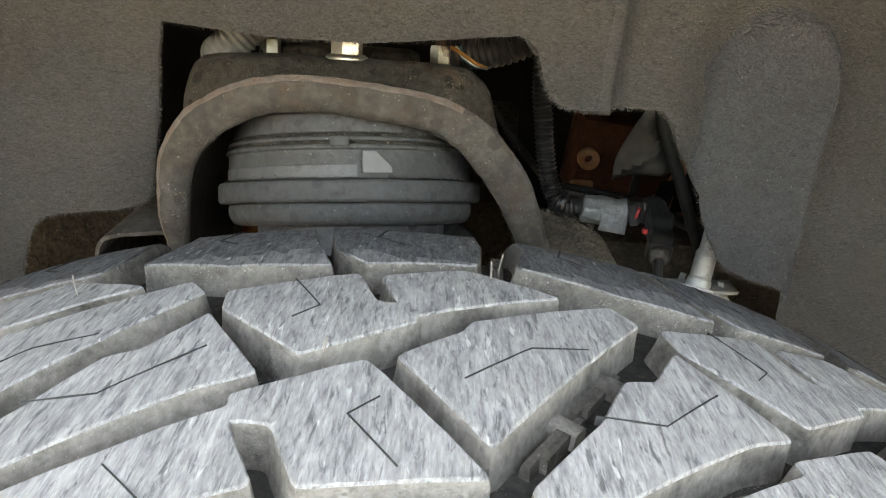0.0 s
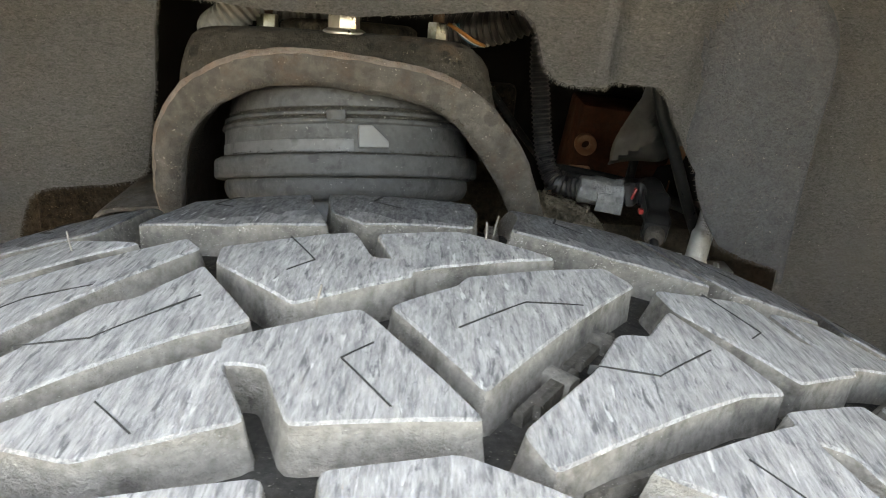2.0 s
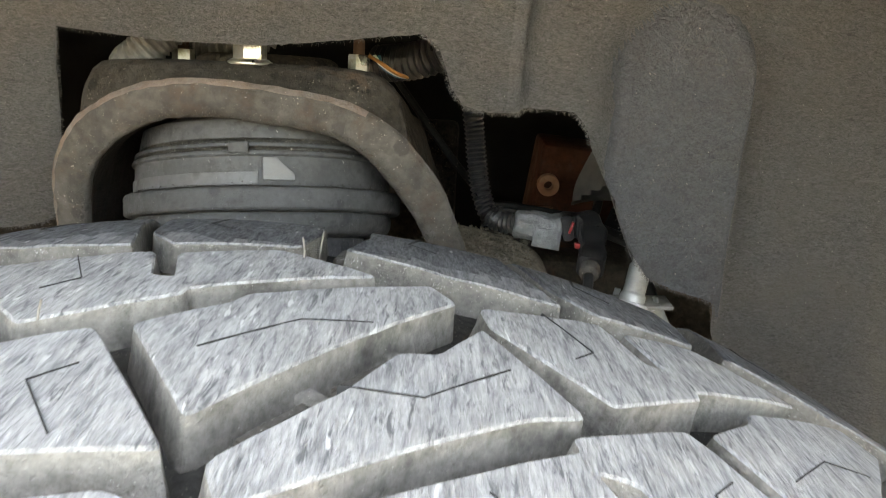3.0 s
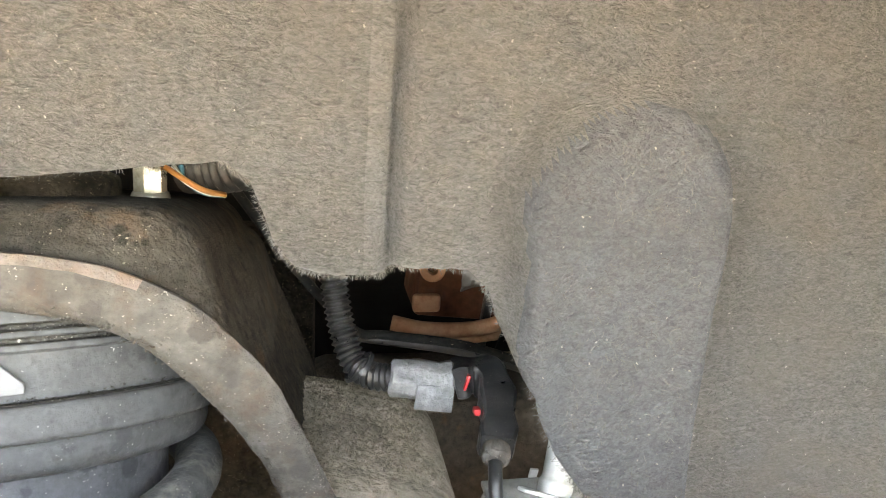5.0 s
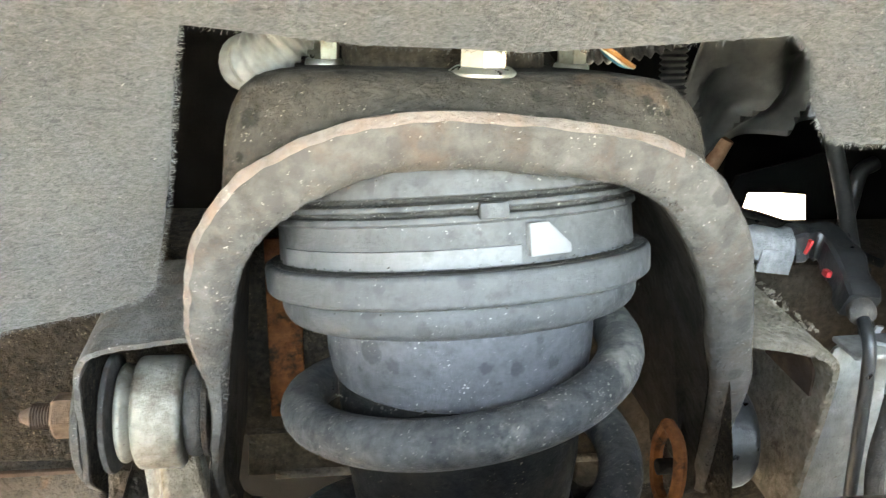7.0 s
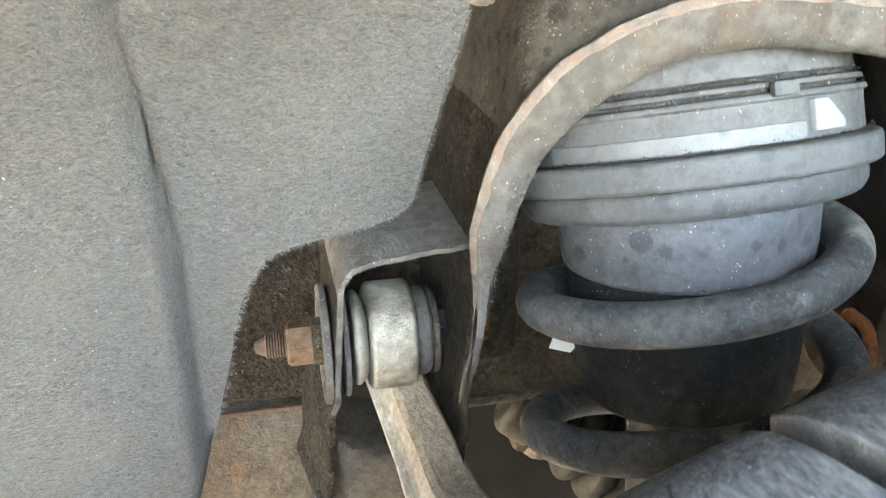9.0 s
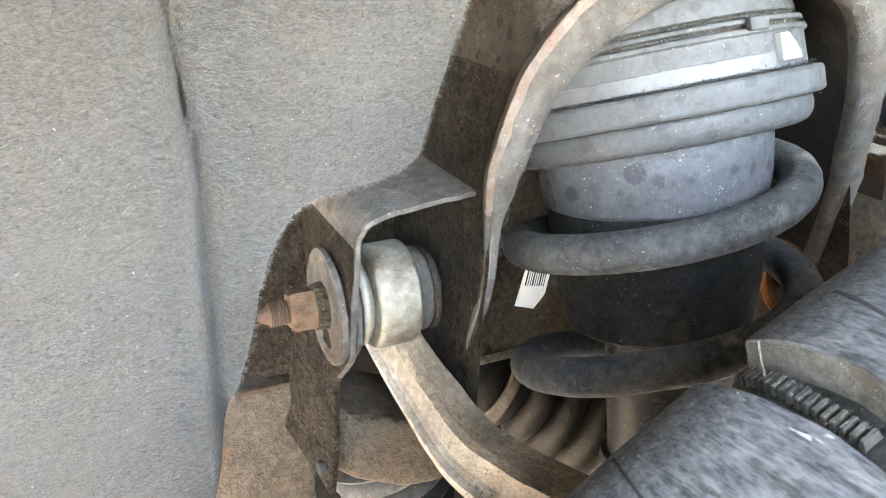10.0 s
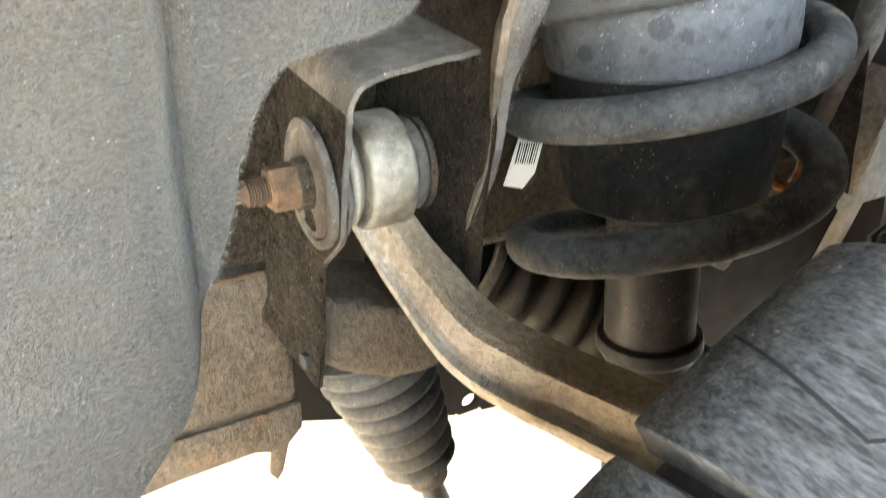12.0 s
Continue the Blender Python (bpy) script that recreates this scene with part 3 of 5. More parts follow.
bar_data = []
for i in range(-4, 4):
    for j, (name, bm) in enumerate(bar_meshes):
        if i == -4:
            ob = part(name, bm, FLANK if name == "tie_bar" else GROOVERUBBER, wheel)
            bar_data.append(ob.data)
        else:
            ob = new(name, bar_data[j])
            ob.parent = wheel
        ob.matrix_basis = Matrix.Rotation(i * 2 * math.pi / PITCHES, 4, "Y")


def strip_tooth(k):
    """One small raised tooth on the floor of a shoulder groove, the k-th of its row."""
    bm = bmesh.new()
    a, s0 = 0.098 + 0.0026 * k, 0.0365 + 0.00018 * k
    lo = [bm.verts.new(tread_point(s0 + u, a + v, 0.0104)) for u, v in ((-0.0026, -0.0008), (0.0026, -0.0008), (0.0026, 0.0008), (-0.0026, 0.0008))]
    hi = [bm.verts.new(tread_point(s0 + u, a + v, 0.0074)) for u, v in ((-0.0021, -0.0005), (0.0021, -0.0005), (0.0021, 0.0005), (-0.0021, 0.0005))]
    bm.faces.new(hi)
    for j in range(4):
        bm.faces.new((lo[j], lo[(j + 1) % 4], hi[(j + 1) % 4], hi[j]))
    return finish(bm, False)


for k in range(17):
    tooth = part("tooth", strip_tooth(k), GROOVERUBBER, wheel, sharp=0)
    tooth.matrix_basis = Matrix.Rotation(-3 * 2 * math.pi / PITCHES, 4, "Y")
    for i in (-2, -1, 0, 1):
        ob = new("tooth", tooth.data)
        ob.parent = wheel
        ob.matrix_basis = Matrix.Rotation(i * 2 * math.pi / PITCHES, 4, "Y")
for s_, a_, lean in ((-0.208, 0.125, 0.6), (-0.196, 0.098, -0.5), (-0.092, 0.052, 0.1), (0.030, 0.060, -0.2), (-0.012, -0.003, 0.3), (0.033, 0.069, 0.15)):
    p = tread_point(s_, a_, 0.004)
    n_ = (p - Vector((0, a_, 0))).normalized()
    part("whisker", tube(curve([p, p + n_ * 0.006 + Vector((lean * 0.001, 0, 0)), p + n_ * 0.010 + Vector((lean * 0.004, lean * 0.002, 0))], 3), 0.00028, 6), FLANK if abs(a_) < 0.09 else GROOVERUBBER, wheel)
rest = bmesh.new()
for i in range(PITCHES):
    if -6 <= (i if i <= PITCHES // 2 else i - PITCHES) <= 4:
        continue
    for me in block_meshes:
        tmp = bmesh.new()
        tmp.from_mesh(me)
        tmp.transform(Matrix.Rotation(i * 2 * math.pi / PITCHES, 4, "Y"))
        mesh = bpy.data.meshes.new("tmp")
        tmp.to_mesh(mesh)
        tmp.free()
        rest.from_mesh(mesh)
        bpy.data.meshes.remove(mesh)
far = tagged(part("far_tread_blocks", rest, FLANK, wheel), kind="stuff")
far.data.materials.append(TREAD)

# ---- strut tower ----
tower = thing("strut_tower", "dusty brown steel strut tower with a flanged arch opening", "strut tower", (-0.05, 0.55, 0.60))
HAT = [(-0.168, 0.60), (-0.165, 0.66), (-0.160, 0.72), (-0.154, 0.77), (-0.151, 0.795), (-0.149, 0.818), (-0.141, 0.834), (-0.122, 0.839), (-0.06, 0.8405), (0.0, 0.840), (0.020, 0.837), (0.032, 0.826), (0.037, 0.808), (0.053, 0.76), (0.076, 0.70), (0.098, 0.60)]


ARCH = [(-0.159, 0.600, 0.003), (-0.1642, 0.640, 0.0055), (-0.1608, 0.677, 0.006), (-0.1595, 0.700, 0.009), (-0.1600, 0.716, 0.0135), (-0.1597, 0.733, 0.018), (-0.1567, 0.756, 0.0195), (-0.1512, 0.7766, 0.0215), (-0.1375, 0.797, 0.0230), (-0.119, 0.8105, 0.0225), (-0.096, 0.820, 0.021), (-0.066, 0.8225, 0.021), (-0.034, 0.820, 0.021), (-0.002, 0.815, 0.0215), (0.0175, 0.806, 0.0225), (0.030, 0.7955, 0.0240), (0.049, 0.770, 0.0240), (0.0632, 0.740, 0.0207), (0.072, 0.715, 0.0205), (0.0825, 0.690, 0.0190), (0.0880, 0.662, 0.0145), (0.0932, 0.633, 0.0118), (0.100, 0.595, 0.0100)]


def even(points, n):
    """n points at even steps along a line."""
    d = [0.0]
    for a, b in zip(points, points[1:]):
        d.append(d[-1] + (b - a).length)
    out, i = [], 0
    for k in range(n):
        t = d[-1] * k / (n - 1)
        while i < len(d) - 2 and d[i + 1] < t:
            i += 1
        out.append(points[i].lerp(points[i + 1], min(1.0, (t - d[i]) / max(1e-9, d[i + 1] - d[i]))))
    return out


def arch_edges():
    """Outer and inner edge of the flange round the opening, with its own lean."""
    path = curve([(x, w, z) for x, z, w in ARCH], 12)
    outer, inner = [], []
    for i, p in enumerate(path):
        a, b = path[max(i - 1, 0)], path[min(i + 1, len(path) - 1)]
        t = Vector((b.x - a.x, 0, b.z - a.z)).normalized()
        out = Vector((-t.z, 0, t.x))
        base = Vector((p.x, 0.449 + (0.83 - p.z) * 0.35 - (0.011 * (1 - step(0.66, 0.705, p.z)) if p.x < -0.1 else 0.0), p.z))
        outer.append(base + out * (0.5 * p.y))
        inner.append(base - out * (0.5 * p.y))
    return outer, inner


def tower_shell():
    """Pressed hat over the strut: its roof and sides run forward and roll into the flange."""
    bm = bmesh.new()
    n = 90
    hat = even(curve([(x, 0, z) for x, z in HAT], 6), n)
    outer, inner = arch_edges()
    outer, inner = even(outer, n), even(inner, n)
    rows = []

    def slope(p, y):
        return -0.16 * max(0.0, y - 0.485) * step(0.78, 0.83, p.z)

    for y in (0.655, 0.60, 0.55, 0.51, 0.494):
        rows.append([Vector((p.x, y, p.z + slope(p, y))) for p in hat])
    outer = [Vector((o.x + (-0.056 - o.x) * 0.05, o.y, o.z + (0.70 - o.z) * 0.05)) for o in outer]
    for y, k in ((0.484, 0.03), (0.477, 0.12), (0.471, 0.32), (0.464, 0.70)):
        rows.append([Vector((p.x + (o.x - p.x) * k, y + (o.y - 0.449) * (0.3 + 0.7 * k), p.z + (o.z - p.z) * k)) for p, o in zip(hat, outer)])
    mid = Vector((-0.056, 0, 0.70))
    sunk = [o + Vector((0, 0.010, 0)) for o in outer]
    rows.append([o.copy() for o in sunk])
    rows.append([p + Vector((0, 0.009, 0)) for p in inner])
    rows.append([p + Vector((0, 0.03, 0)) for p in inner])
    for y in (0.54, 0.655):
        rows.append([Vector((mid.x + (p.x - mid.x) * 0.93, y, mid.z + (p.z - mid.z) * 0.955 + slope(p, y))) for p in hat])
    grid = [[bm.verts.new(v) for v in r] for r in rows]
    for r, (a, b) in enumerate(zip(grid, grid[1:])):
        for j in range(n - 1):
            # Inner rows take the blackened material, which paints in the tower's inner shade.
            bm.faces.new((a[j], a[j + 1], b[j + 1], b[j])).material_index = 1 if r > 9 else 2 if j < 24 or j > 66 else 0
    return finish(rough_up(bm, 0.0006, 40))


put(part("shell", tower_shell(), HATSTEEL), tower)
for extra in (SHADEGRIME, CRUST):
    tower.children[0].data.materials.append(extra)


def arch_lip():
    """The flange: a band that faces outward, convex, with an uneven worn edge."""
    bm = bmesh.new()
    outer, inner = arch_edges()
    rows = []
    for i, (o, p) in enumerate(zip(outer, inner)):
        mid, half = (o + p) / 2, (o - p) / 2
        w = half.length
        out = half.normalized()
        edge = 0.0006 * noise.noise((i * 0.35, 0, 0))
        sect = [(w - 0.004, 0.012), (w - 0.0008, 0.005), (w + edge, 0.0015), (w - 0.0018, -0.0006), (0.72 * w + 0.12 * w * noise.noise((i * 0.25, 4, 0)), -0.0017), (0.3 * w, -0.0022), (-0.4 * w, -0.0018), (-w + 0.0015, 0.0004), (-w - edge, 0.003), (-w + 0.0004, 0.008), (-w + 0.003, 0.018)]
        rows.append([bm.verts.new(mid + out * a + Vector((0, y, 0))) for a, y in sect])
    n = len(rows[0])
    for k, (a, b) in enumerate(zip(rows, rows[1:])):
        for j in range(n):
            bm.faces.new((a[j], a[(j + 1) % n], b[(j + 1) % n], b[j])).material_index = int(j < 4 and 44 < k < 164)
    bm.faces.new(rows[0])
    bm.faces.new(rows[-1][::-1])
    return finish(rough_up(bm, 0.0005, 90, 2))


put(part("arch_flange", arch_lip(), STEEL, None, "worn flange with rust along its upper edge"), tower).data.materials.append(LIPRUST)
put(part("back_wall", rough_up(plate([(-0.04 + (x + 0.04) * 0.97, 0.536 if z < 0.61 else 0.56 + (z - 0.56) * 0.90) for x, z in HAT], 0.006, Matrix.Translation((0, 0.646, 0)) @ Matrix.Rotation(radians(90), 4, "X"), 0.001), 0.001, 30), BAYDIRT, None, "caked brown inner wall"), tower)
put(part("wall_rim", rough_up(tube([(-0.147, 0.640, 0.5365), (0.085, 0.640, 0.5365)], 0.0035, 10), 0.0006, 60), BRACKETDUST, None, "pale folded lower rim"), tower)
put(part("rust_strip", rough_up(box((0.020, 0.004, 0.115), Matrix.Translation((-0.1355, 0.602, 0.668)), 0.001), 0.001, 60), BRIGHTRUST, None, "bare rusty weld strip"), tower)

# ---- strut, bump cover and spring ----
def axis_frame(origin, axis):
    """A frame with z along the axis and x towards the rear of the vehicle."""
    x = (Vector((1, 0, 0)) - axis * axis.x).normalized()
    return Matrix.Translation(origin) @ Matrix((x, axis.cross(x), axis)).transposed().to_4x4()


STRUT_C, STRUT_A = Vector((-0.0522, 0.5222, 0.7402)), Vector((-0.0672, 0.3156, 1.0)).normalized()
STRUT = axis_frame(STRUT_C, STRUT_A)
DAMPER_A = Vector((-0.0442, 0.1066, 0.9933)).normalized()
DAMPER = axis_frame(Vector((-0.0527, 0.5245, 0.7545)), DAMPER_A)
SPRING_A = (STRUT_A * 0.25 + DAMPER_A * 0.75).normalized()
SPRING = axis_frame(Vector((-0.0527, 0.5245, 0.7545)), SPRING_A)
def arc_band(r0, r1, h0, h1, a0, a1):
    """A thin raised strip round part of the strut's cap."""
    bm = bmesh.new()
    rows = []
    for k in range(41):
        a = radians(a0 + (a1 - a0) * k / 40)
        rows.append([bm.verts.new((r * math.sin(a), -r * math.cos(a), h)) for r, h in ((r0 - 0.002, h0), (r1, h0 + 0.0004), (r1, h1 - 0.0004), (r0 - 0.002, h1))])
    for u, v in zip(rows, rows[1:]):
        for j in range(4):
            bm.faces.new((u[j], u[(j + 1) % 4], v[(j + 1) % 4], v[j]))
    bm.faces.new(rows[0])
    bm.faces.new(rows[-1][::-1])
    bm.transform(STRUT)
    return finish(bm)


strut = thing("strut", "grey rubber-capped suspension strut under the tower", "suspension strut", STRUT_C)
top = lathe(rounded([(0.0, 0.062), (0.05, 0.060), (0.0745, 0.0505), (0.0765, 0.0395), (0.0735, 0.0388), (0.0735, 0.0372), (0.0790, 0.0368), (0.0795, 0.0345), (0.0765, 0.0340), (0.0765, 0.0325), (0.0805, 0.0322), (0.0810, 0.0298), (0.0792, 0.0292), (0.0795, 0.0125), (0.0, 0.0125)], 0.0008), 96)
for f in top.faces:
    c = f.calc_center_median()
    f.material_index = int(0.0310 < c.z < 0.0392 and math.hypot(c.x, c.y) < 0.0788)
top.transform(STRUT)
mount = put(part("top_mount", top, CAP), strut)
mount.data.materials.append(GROOVE)
put(part("dirt_line", lathe([(0.0788, 0.0124), (0.0835, 0.0124), (0.0838, 0.0121), (0.0788, 0.0119)], 96, STRUT, 0.0014), GROOVE, None, "line of dirt in the seam"), mount)
put(part("worn_band", arc_band(0.0798, 0.0804, 0.0130, 0.0205, -70, 8), WORNBAND, None, "paler worn band above the ring"), mount)
put(part("isolator_ring", lathe(rounded([(0.070, 0.0118), (0.0855, 0.0118), (0.0866, 0.010), (0.0862, 0.0002), (0.0846, -0.0012), (0.070, -0.0012)], 0.0018), 96, STRUT, 0.0006), CAP, None, "grey rubber ring with worn edge"), strut)
put(part("lower_lip", lathe(rounded([(0.070, -0.001), (0.0800, -0.001), (0.0800, -0.009), (0.0765, -0.0142), (0.069, -0.0152), (0.058, -0.0155)], 0.003), 96, STRUT), CAP), strut)
put(part("dust_boot", lathe(rounded([(0.0608, -0.012), (0.0622, -0.030), (0.0612, -0.048), (0.0600, -0.056), (0.0565, -0.058), (0.045, -0.058)], 0.003), 80, SPRING, 0.0005), SLEEVE, None, "dusty blue-grey rubber boot"), strut)
# Blacker than the boot above: the tyre's shade is painted into this part.
put(part("lower_cup", lathe(rounded([(0.0500, -0.054), (0.0572, -0.056), (0.0580, -0.066), (0.0561, -0.100), (0.0525, -0.1255), (0.0495, -0.1275), (0.028, -0.1255)], 0.003), 80, SPRING, 0.0005), BOOT, None, "lower rubber cup with brown dirt, painted black for the shade there"), strut)
put(part("damper_tube", lathe(rounded([(0.0, -0.10), (0.0262, -0.10), (0.0262, -0.2165), (0.0305, -0.2180), (0.0315, -0.2250), (0.0285, -0.2290), (0.0262, -0.2300), (0.0262, -0.36), (0.0, -0.36)], 0.001), 64, DAMPER), DAMPERPAINT, None, "black damper tube with collar"), strut)
for r, h, az, w, hh, d in ((0.0812, 0.0335, 1, 0.011, 0.006, 0.004),):
    a = radians(az)
    m = STRUT @ Matrix.Rotation(a, 4, "Z") @ Matrix.Translation((0, -r, h))
    put(part("lug", box((w, d, hh), m, 0.001), CAP), mount)
m = STRUT @ Matrix.Rotation(radians(16), 4, "Z") @ Matrix.Translation((0, -0.0775, 0.0215)) @ Matrix.Rotation(radians(90), 4, "X")
put(part("moulded_tab", plate([(-0.0085, -0.006), (0.009, -0.006), (0.009, -0.0025), (-0.0005, 0.0065), (-0.0085, 0.0065)], 0.0045, m, 0.0006), WORN, None, "pale raised tab with a slanted corner"), mount)

spring = thing("coil_spring", "dark painted steel coil spring round the strut", "coil spring", STRUT_C + STRUT_A * -0.2)
pts, sc = [], []
for i in range(0, 196):
    phi = 205 - i * 4.2
    h = -0.0590 + 0.061 * phi / 360
    if phi < -400:
        h = -0.0590 + 0.061 * -400 / 360 + 0.115 * (phi + 400) / 360
    if phi > 60:
        h = -0.0590 + 0.061 * 60 / 360 + 0.036 * (phi - 60) / 360
    r = 0.0745 + 0.002 * step(0, -360, phi) if phi < 0 else 0.0745
    a = radians(phi)
    pts.append(SPRING @ Vector((r * math.sin(a), -r * math.cos(a), h)))
    sc.append(1.0 if 3 < i else 0.9)
put(part("coil", tube(pts, 0.0104, 16, sc), COIL), spring)

# ---- upper arm, its bracket and bolt on the left of the tower ----
bracket = thing("arm_bracket", "welded steel U-bracket coated with brown dirt", "bracket", (-0.20, 0.56, 0.56))


def channel():
    """A folded plate: roof from the tower to the left, then down the outer side."""
    path = curve([(-0.161, 0, 0.7155), (-0.190, 0, 0.7125), (-0.212, 0, 0.7095), (-0.2195, 0, 0.7035), (-0.2225, 0, 0.692), (-0.2245, 0, 0.655), (-0.2270, 0, 0.615), (-0.2300, 0, 0.575), (-0.2345, 0, 0.540)], 9)
    bm = bmesh.new()
    rows = []
    for i, p in enumerate(path):
        a, b = path[max(i - 1, 0)], path[min(i + 1, len(path) - 1)]
        t = (b - a).normalized()
        out = Vector((t.z, 0, -t.x)) * -1
        down = step(0.70, 0.56, p.z)
        front = 0.512 + 0.004 * step(0.69, 0.65, p.z) + 0.025 * step(0.640, 0.605, p.z) - 0.004 * step(0.60, 0.545, p.z) + 0.0015 * noise.noise((i * 0.5, 1, 0))
        back = 0.600 - 0.010 * down
        lift = Vector((0, 0, 0.016 * step(0.575, 0.537, p.z)))
        flare = lift + Vector((-0.011 * step(0.645, 0.600, p.z), 0, 0))
        rows.append([bm.verts.new(p + out * o + Vector((0, y, 0)) + (flare if y == back else flare * 0)) for o, y in ((0.0012, front), (0.0017, front + 0.001), (0.0017, back), (-0.0017, back), (-0.0017, front + 0.001), (-0.0012, front))])
    n = 6
    for a, b in zip(rows, rows[1:]):
        for j in range(n):
            bm.faces.new((a[j], a[(j + 1) % n], b[(j + 1) % n], b[j]))
    bm.faces.new(rows[0])
    bm.faces.new(rows[-1][::-1])
    return finish(rough_up(bm, 0.0007, 80, 5))


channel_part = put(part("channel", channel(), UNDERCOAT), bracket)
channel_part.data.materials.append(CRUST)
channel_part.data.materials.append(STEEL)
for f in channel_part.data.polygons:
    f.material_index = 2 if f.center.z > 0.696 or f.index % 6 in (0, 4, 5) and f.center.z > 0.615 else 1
# Solid disc; its dark colour stands in for the shade inside the hole.
put(part("drain_hole", lathe(rounded([(0.0, 0.0), (0.0042, 0.0), (0.0042, 0.004), (0.0, 0.004)], 0.0006), 16, along((-0.2395, 0.5475, 0.5520), (-0.2345, 0.5480, 0.5520))), SIPE, None, "dark disc painted in for the shade of a drain hole"), channel_part)
mass = [(-0.232, 0.585), (-0.300, 0.590), (-0.300, 0.735), (-0.212, 0.735), (-0.212, 0.660), (-0.224, 0.640)]
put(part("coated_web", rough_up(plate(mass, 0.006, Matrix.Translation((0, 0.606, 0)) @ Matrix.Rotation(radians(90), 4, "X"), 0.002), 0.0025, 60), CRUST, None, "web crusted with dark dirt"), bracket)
cup = plate([(-0.2310, 0.546), (-0.2290, 0.575), (-0.2250, 0.588), (-0.213, 0.576), (-0.196, 0.572), (-0.176, 0.563), (-0.155, 0.540), (-0.150, 0.529), (-0.156, 0.5155), (-0.168, 0.5155), (-0.190, 0.5205), (-0.217, 0.534)], 0.062, Matrix.Translation((0, 0.612, 0)) @ Matrix.Rotation(radians(90), 4, "X"), 0.005, 3)
bmesh.ops.subdivide_edges(cup, edges=[e for e in cup.edges if e.calc_length() > 0.012], cuts=3)
bmesh.ops.triangulate(cup, faces=[f for f in cup.faces if len(f.verts) > 4])
# The paler rail colour stands in for ground light on the cup; the rust is its own.
put(part("lower_cup", rough_up(cup, 0.0014, 55), RAILSTEEL, None, "pressed cup below the bolt, rusty at its rim"), bracket)

EYE_Y, EYE_Z = 0.552, 0.651
XW = Matrix.Translation((0, EYE_Y, EYE_Z)) @ Matrix.Rotation(radians(90), 4, "Y")
bolt = thing("pivot_bolt", "rusty pivot bolt with hex nut and slotted cam washers", "bolt", (-0.2, EYE_Y, EYE_Z))
shank = [(0.0, -0.2640), (0.0028, -0.2640), (0.0050, -0.2590)]
for i in range(8):
    z = -0.2580 + i * 0.0014
    shank += [(0.0066, z), (0.0056, z + 0.0007)]
shank += [(0.0068, -0.2465), (0.0068, -0.164), (0.0, -0.164)]
put(part("shank", lathe(shank, 28, XW), RUST), bolt)
put(part("nut", lathe([(0.0, -0.2480), (0.0102, -0.2480), (0.0116, -0.2465), (0.0116, -0.2350), (0.0, -0.2350)], 6, XW @ Matrix.Rotation(0.3, 4, "Z")), RUST, None, "", 25), bolt)
put(part("nut_flange", lathe(rounded([(0.0, -0.2352), (0.0120, -0.2352), (0.0130, -0.2285), (0.0, -0.2285)], 0.001), 28, XW), UNDERCOAT), bolt)


def cam_plate():
    """Round plate with a raised rim and an oval slot cut through it below the bolt."""
    bm = bmesh.new()
    n = 56
    slot_c, slot_w, slot_h = Vector((0.003, -0.0195)), 0.0085, 0.0055

    def ring(pts, x):
        return [bm.verts.new((x, q.x, q.y)) for q in pts]

    out = [Vector((math.cos(2 * math.pi * k / n), math.sin(2 * math.pi * k / n))) for k in range(n)]
    hole = [slot_c + Vector((slot_w * d.x, slot_h * d.y)) for d in out]
    loops = [ring(hole, -0.2278), ring(hole, -0.2292), ring([(slot_c * 0.5 + d * 0.0200) * 0.98 for d in out], -0.2292), ring([d * 0.0255 for d in out], -0.2293), ring([d * 0.0268 for d in out], -0.2308), ring([d * 0.0298 for d in out], -0.2310), ring([d * 0.0312 for d in out], -0.2300), ring([d * 0.0312 for d in out], -0.2272), ring([d * 0.0290 for d in out], -0.2266), ring([d * 0.0255 for d in out], -0.2278)]
    for a, b in zip(loops, loops[1:] + loops[:1]):
        for j in range(n):
            k = (j + 1) % n
            bm.faces.new((a[j], a[k], b[k], b[j]))
    bm.transform(Matrix.Translation((0, EYE_Y - 0.005, EYE_Z + 0.001)))
    return finish(rough_up(bm, 0.0004, 90, 3))


put(part("cam_washer", cam_plate(), STEEL, None, "slotted cam washer with a raised rim"), bolt)
put(part("washer", lathe(rounded([(0.0, -0.2205), (0.0300, -0.2205), (0.0300, -0.2175), (0.0, -0.2175)], 0.001), 48, XW), STEEL), bolt)
put(part("washer", lathe(rounded([(0.0, -0.1742), (0.0235, -0.1742), (0.0235, -0.1710), (0.0, -0.1710)], 0.001), 48, XW), HATSTEEL), bolt)
put(part("head", lathe([(0.0, -0.1630), (0.0105, -0.1630), (0.0110, -0.1640), (0.0110, -0.1712), (0.0, -0.1712)], 6, XW), BLACK), bolt)

arm = thing("control_arm", "forged alloy upper control arm with dust, sunlight painted into its pale colours", "control arm", (-0.19, 0.52, 0.62))
put(part("eye", lathe(rounded([(0.018, -0.2070), (0.0265, -0.2070), (0.0285, -0.2050), (0.0285, -0.1850), (0.0265, -0.1830), (0.018, -0.1830)], 0.002), 56, XW), ALLOY), arm)
put(part("bushing_flange", lathe(rounded([(0.0, -0.2150), (0.0240, -0.2150), (0.0255, -0.2125), (0.0235, -0.2100), (0.020, -0.2075), (0.0, -0.2070)], 0.0012), 48, XW), ALLOY), arm)
put(part("bushing_flange", lathe(rounded([(0.0, -0.1830), (0.0215, -0.1830), (0.0235, -0.1805), (0.0235, -0.1765), (0.021, -0.1740), (0.0, -0.1740)], 0.002), 48, XW), STEEL, None, "dull dusty bushing end"), arm)
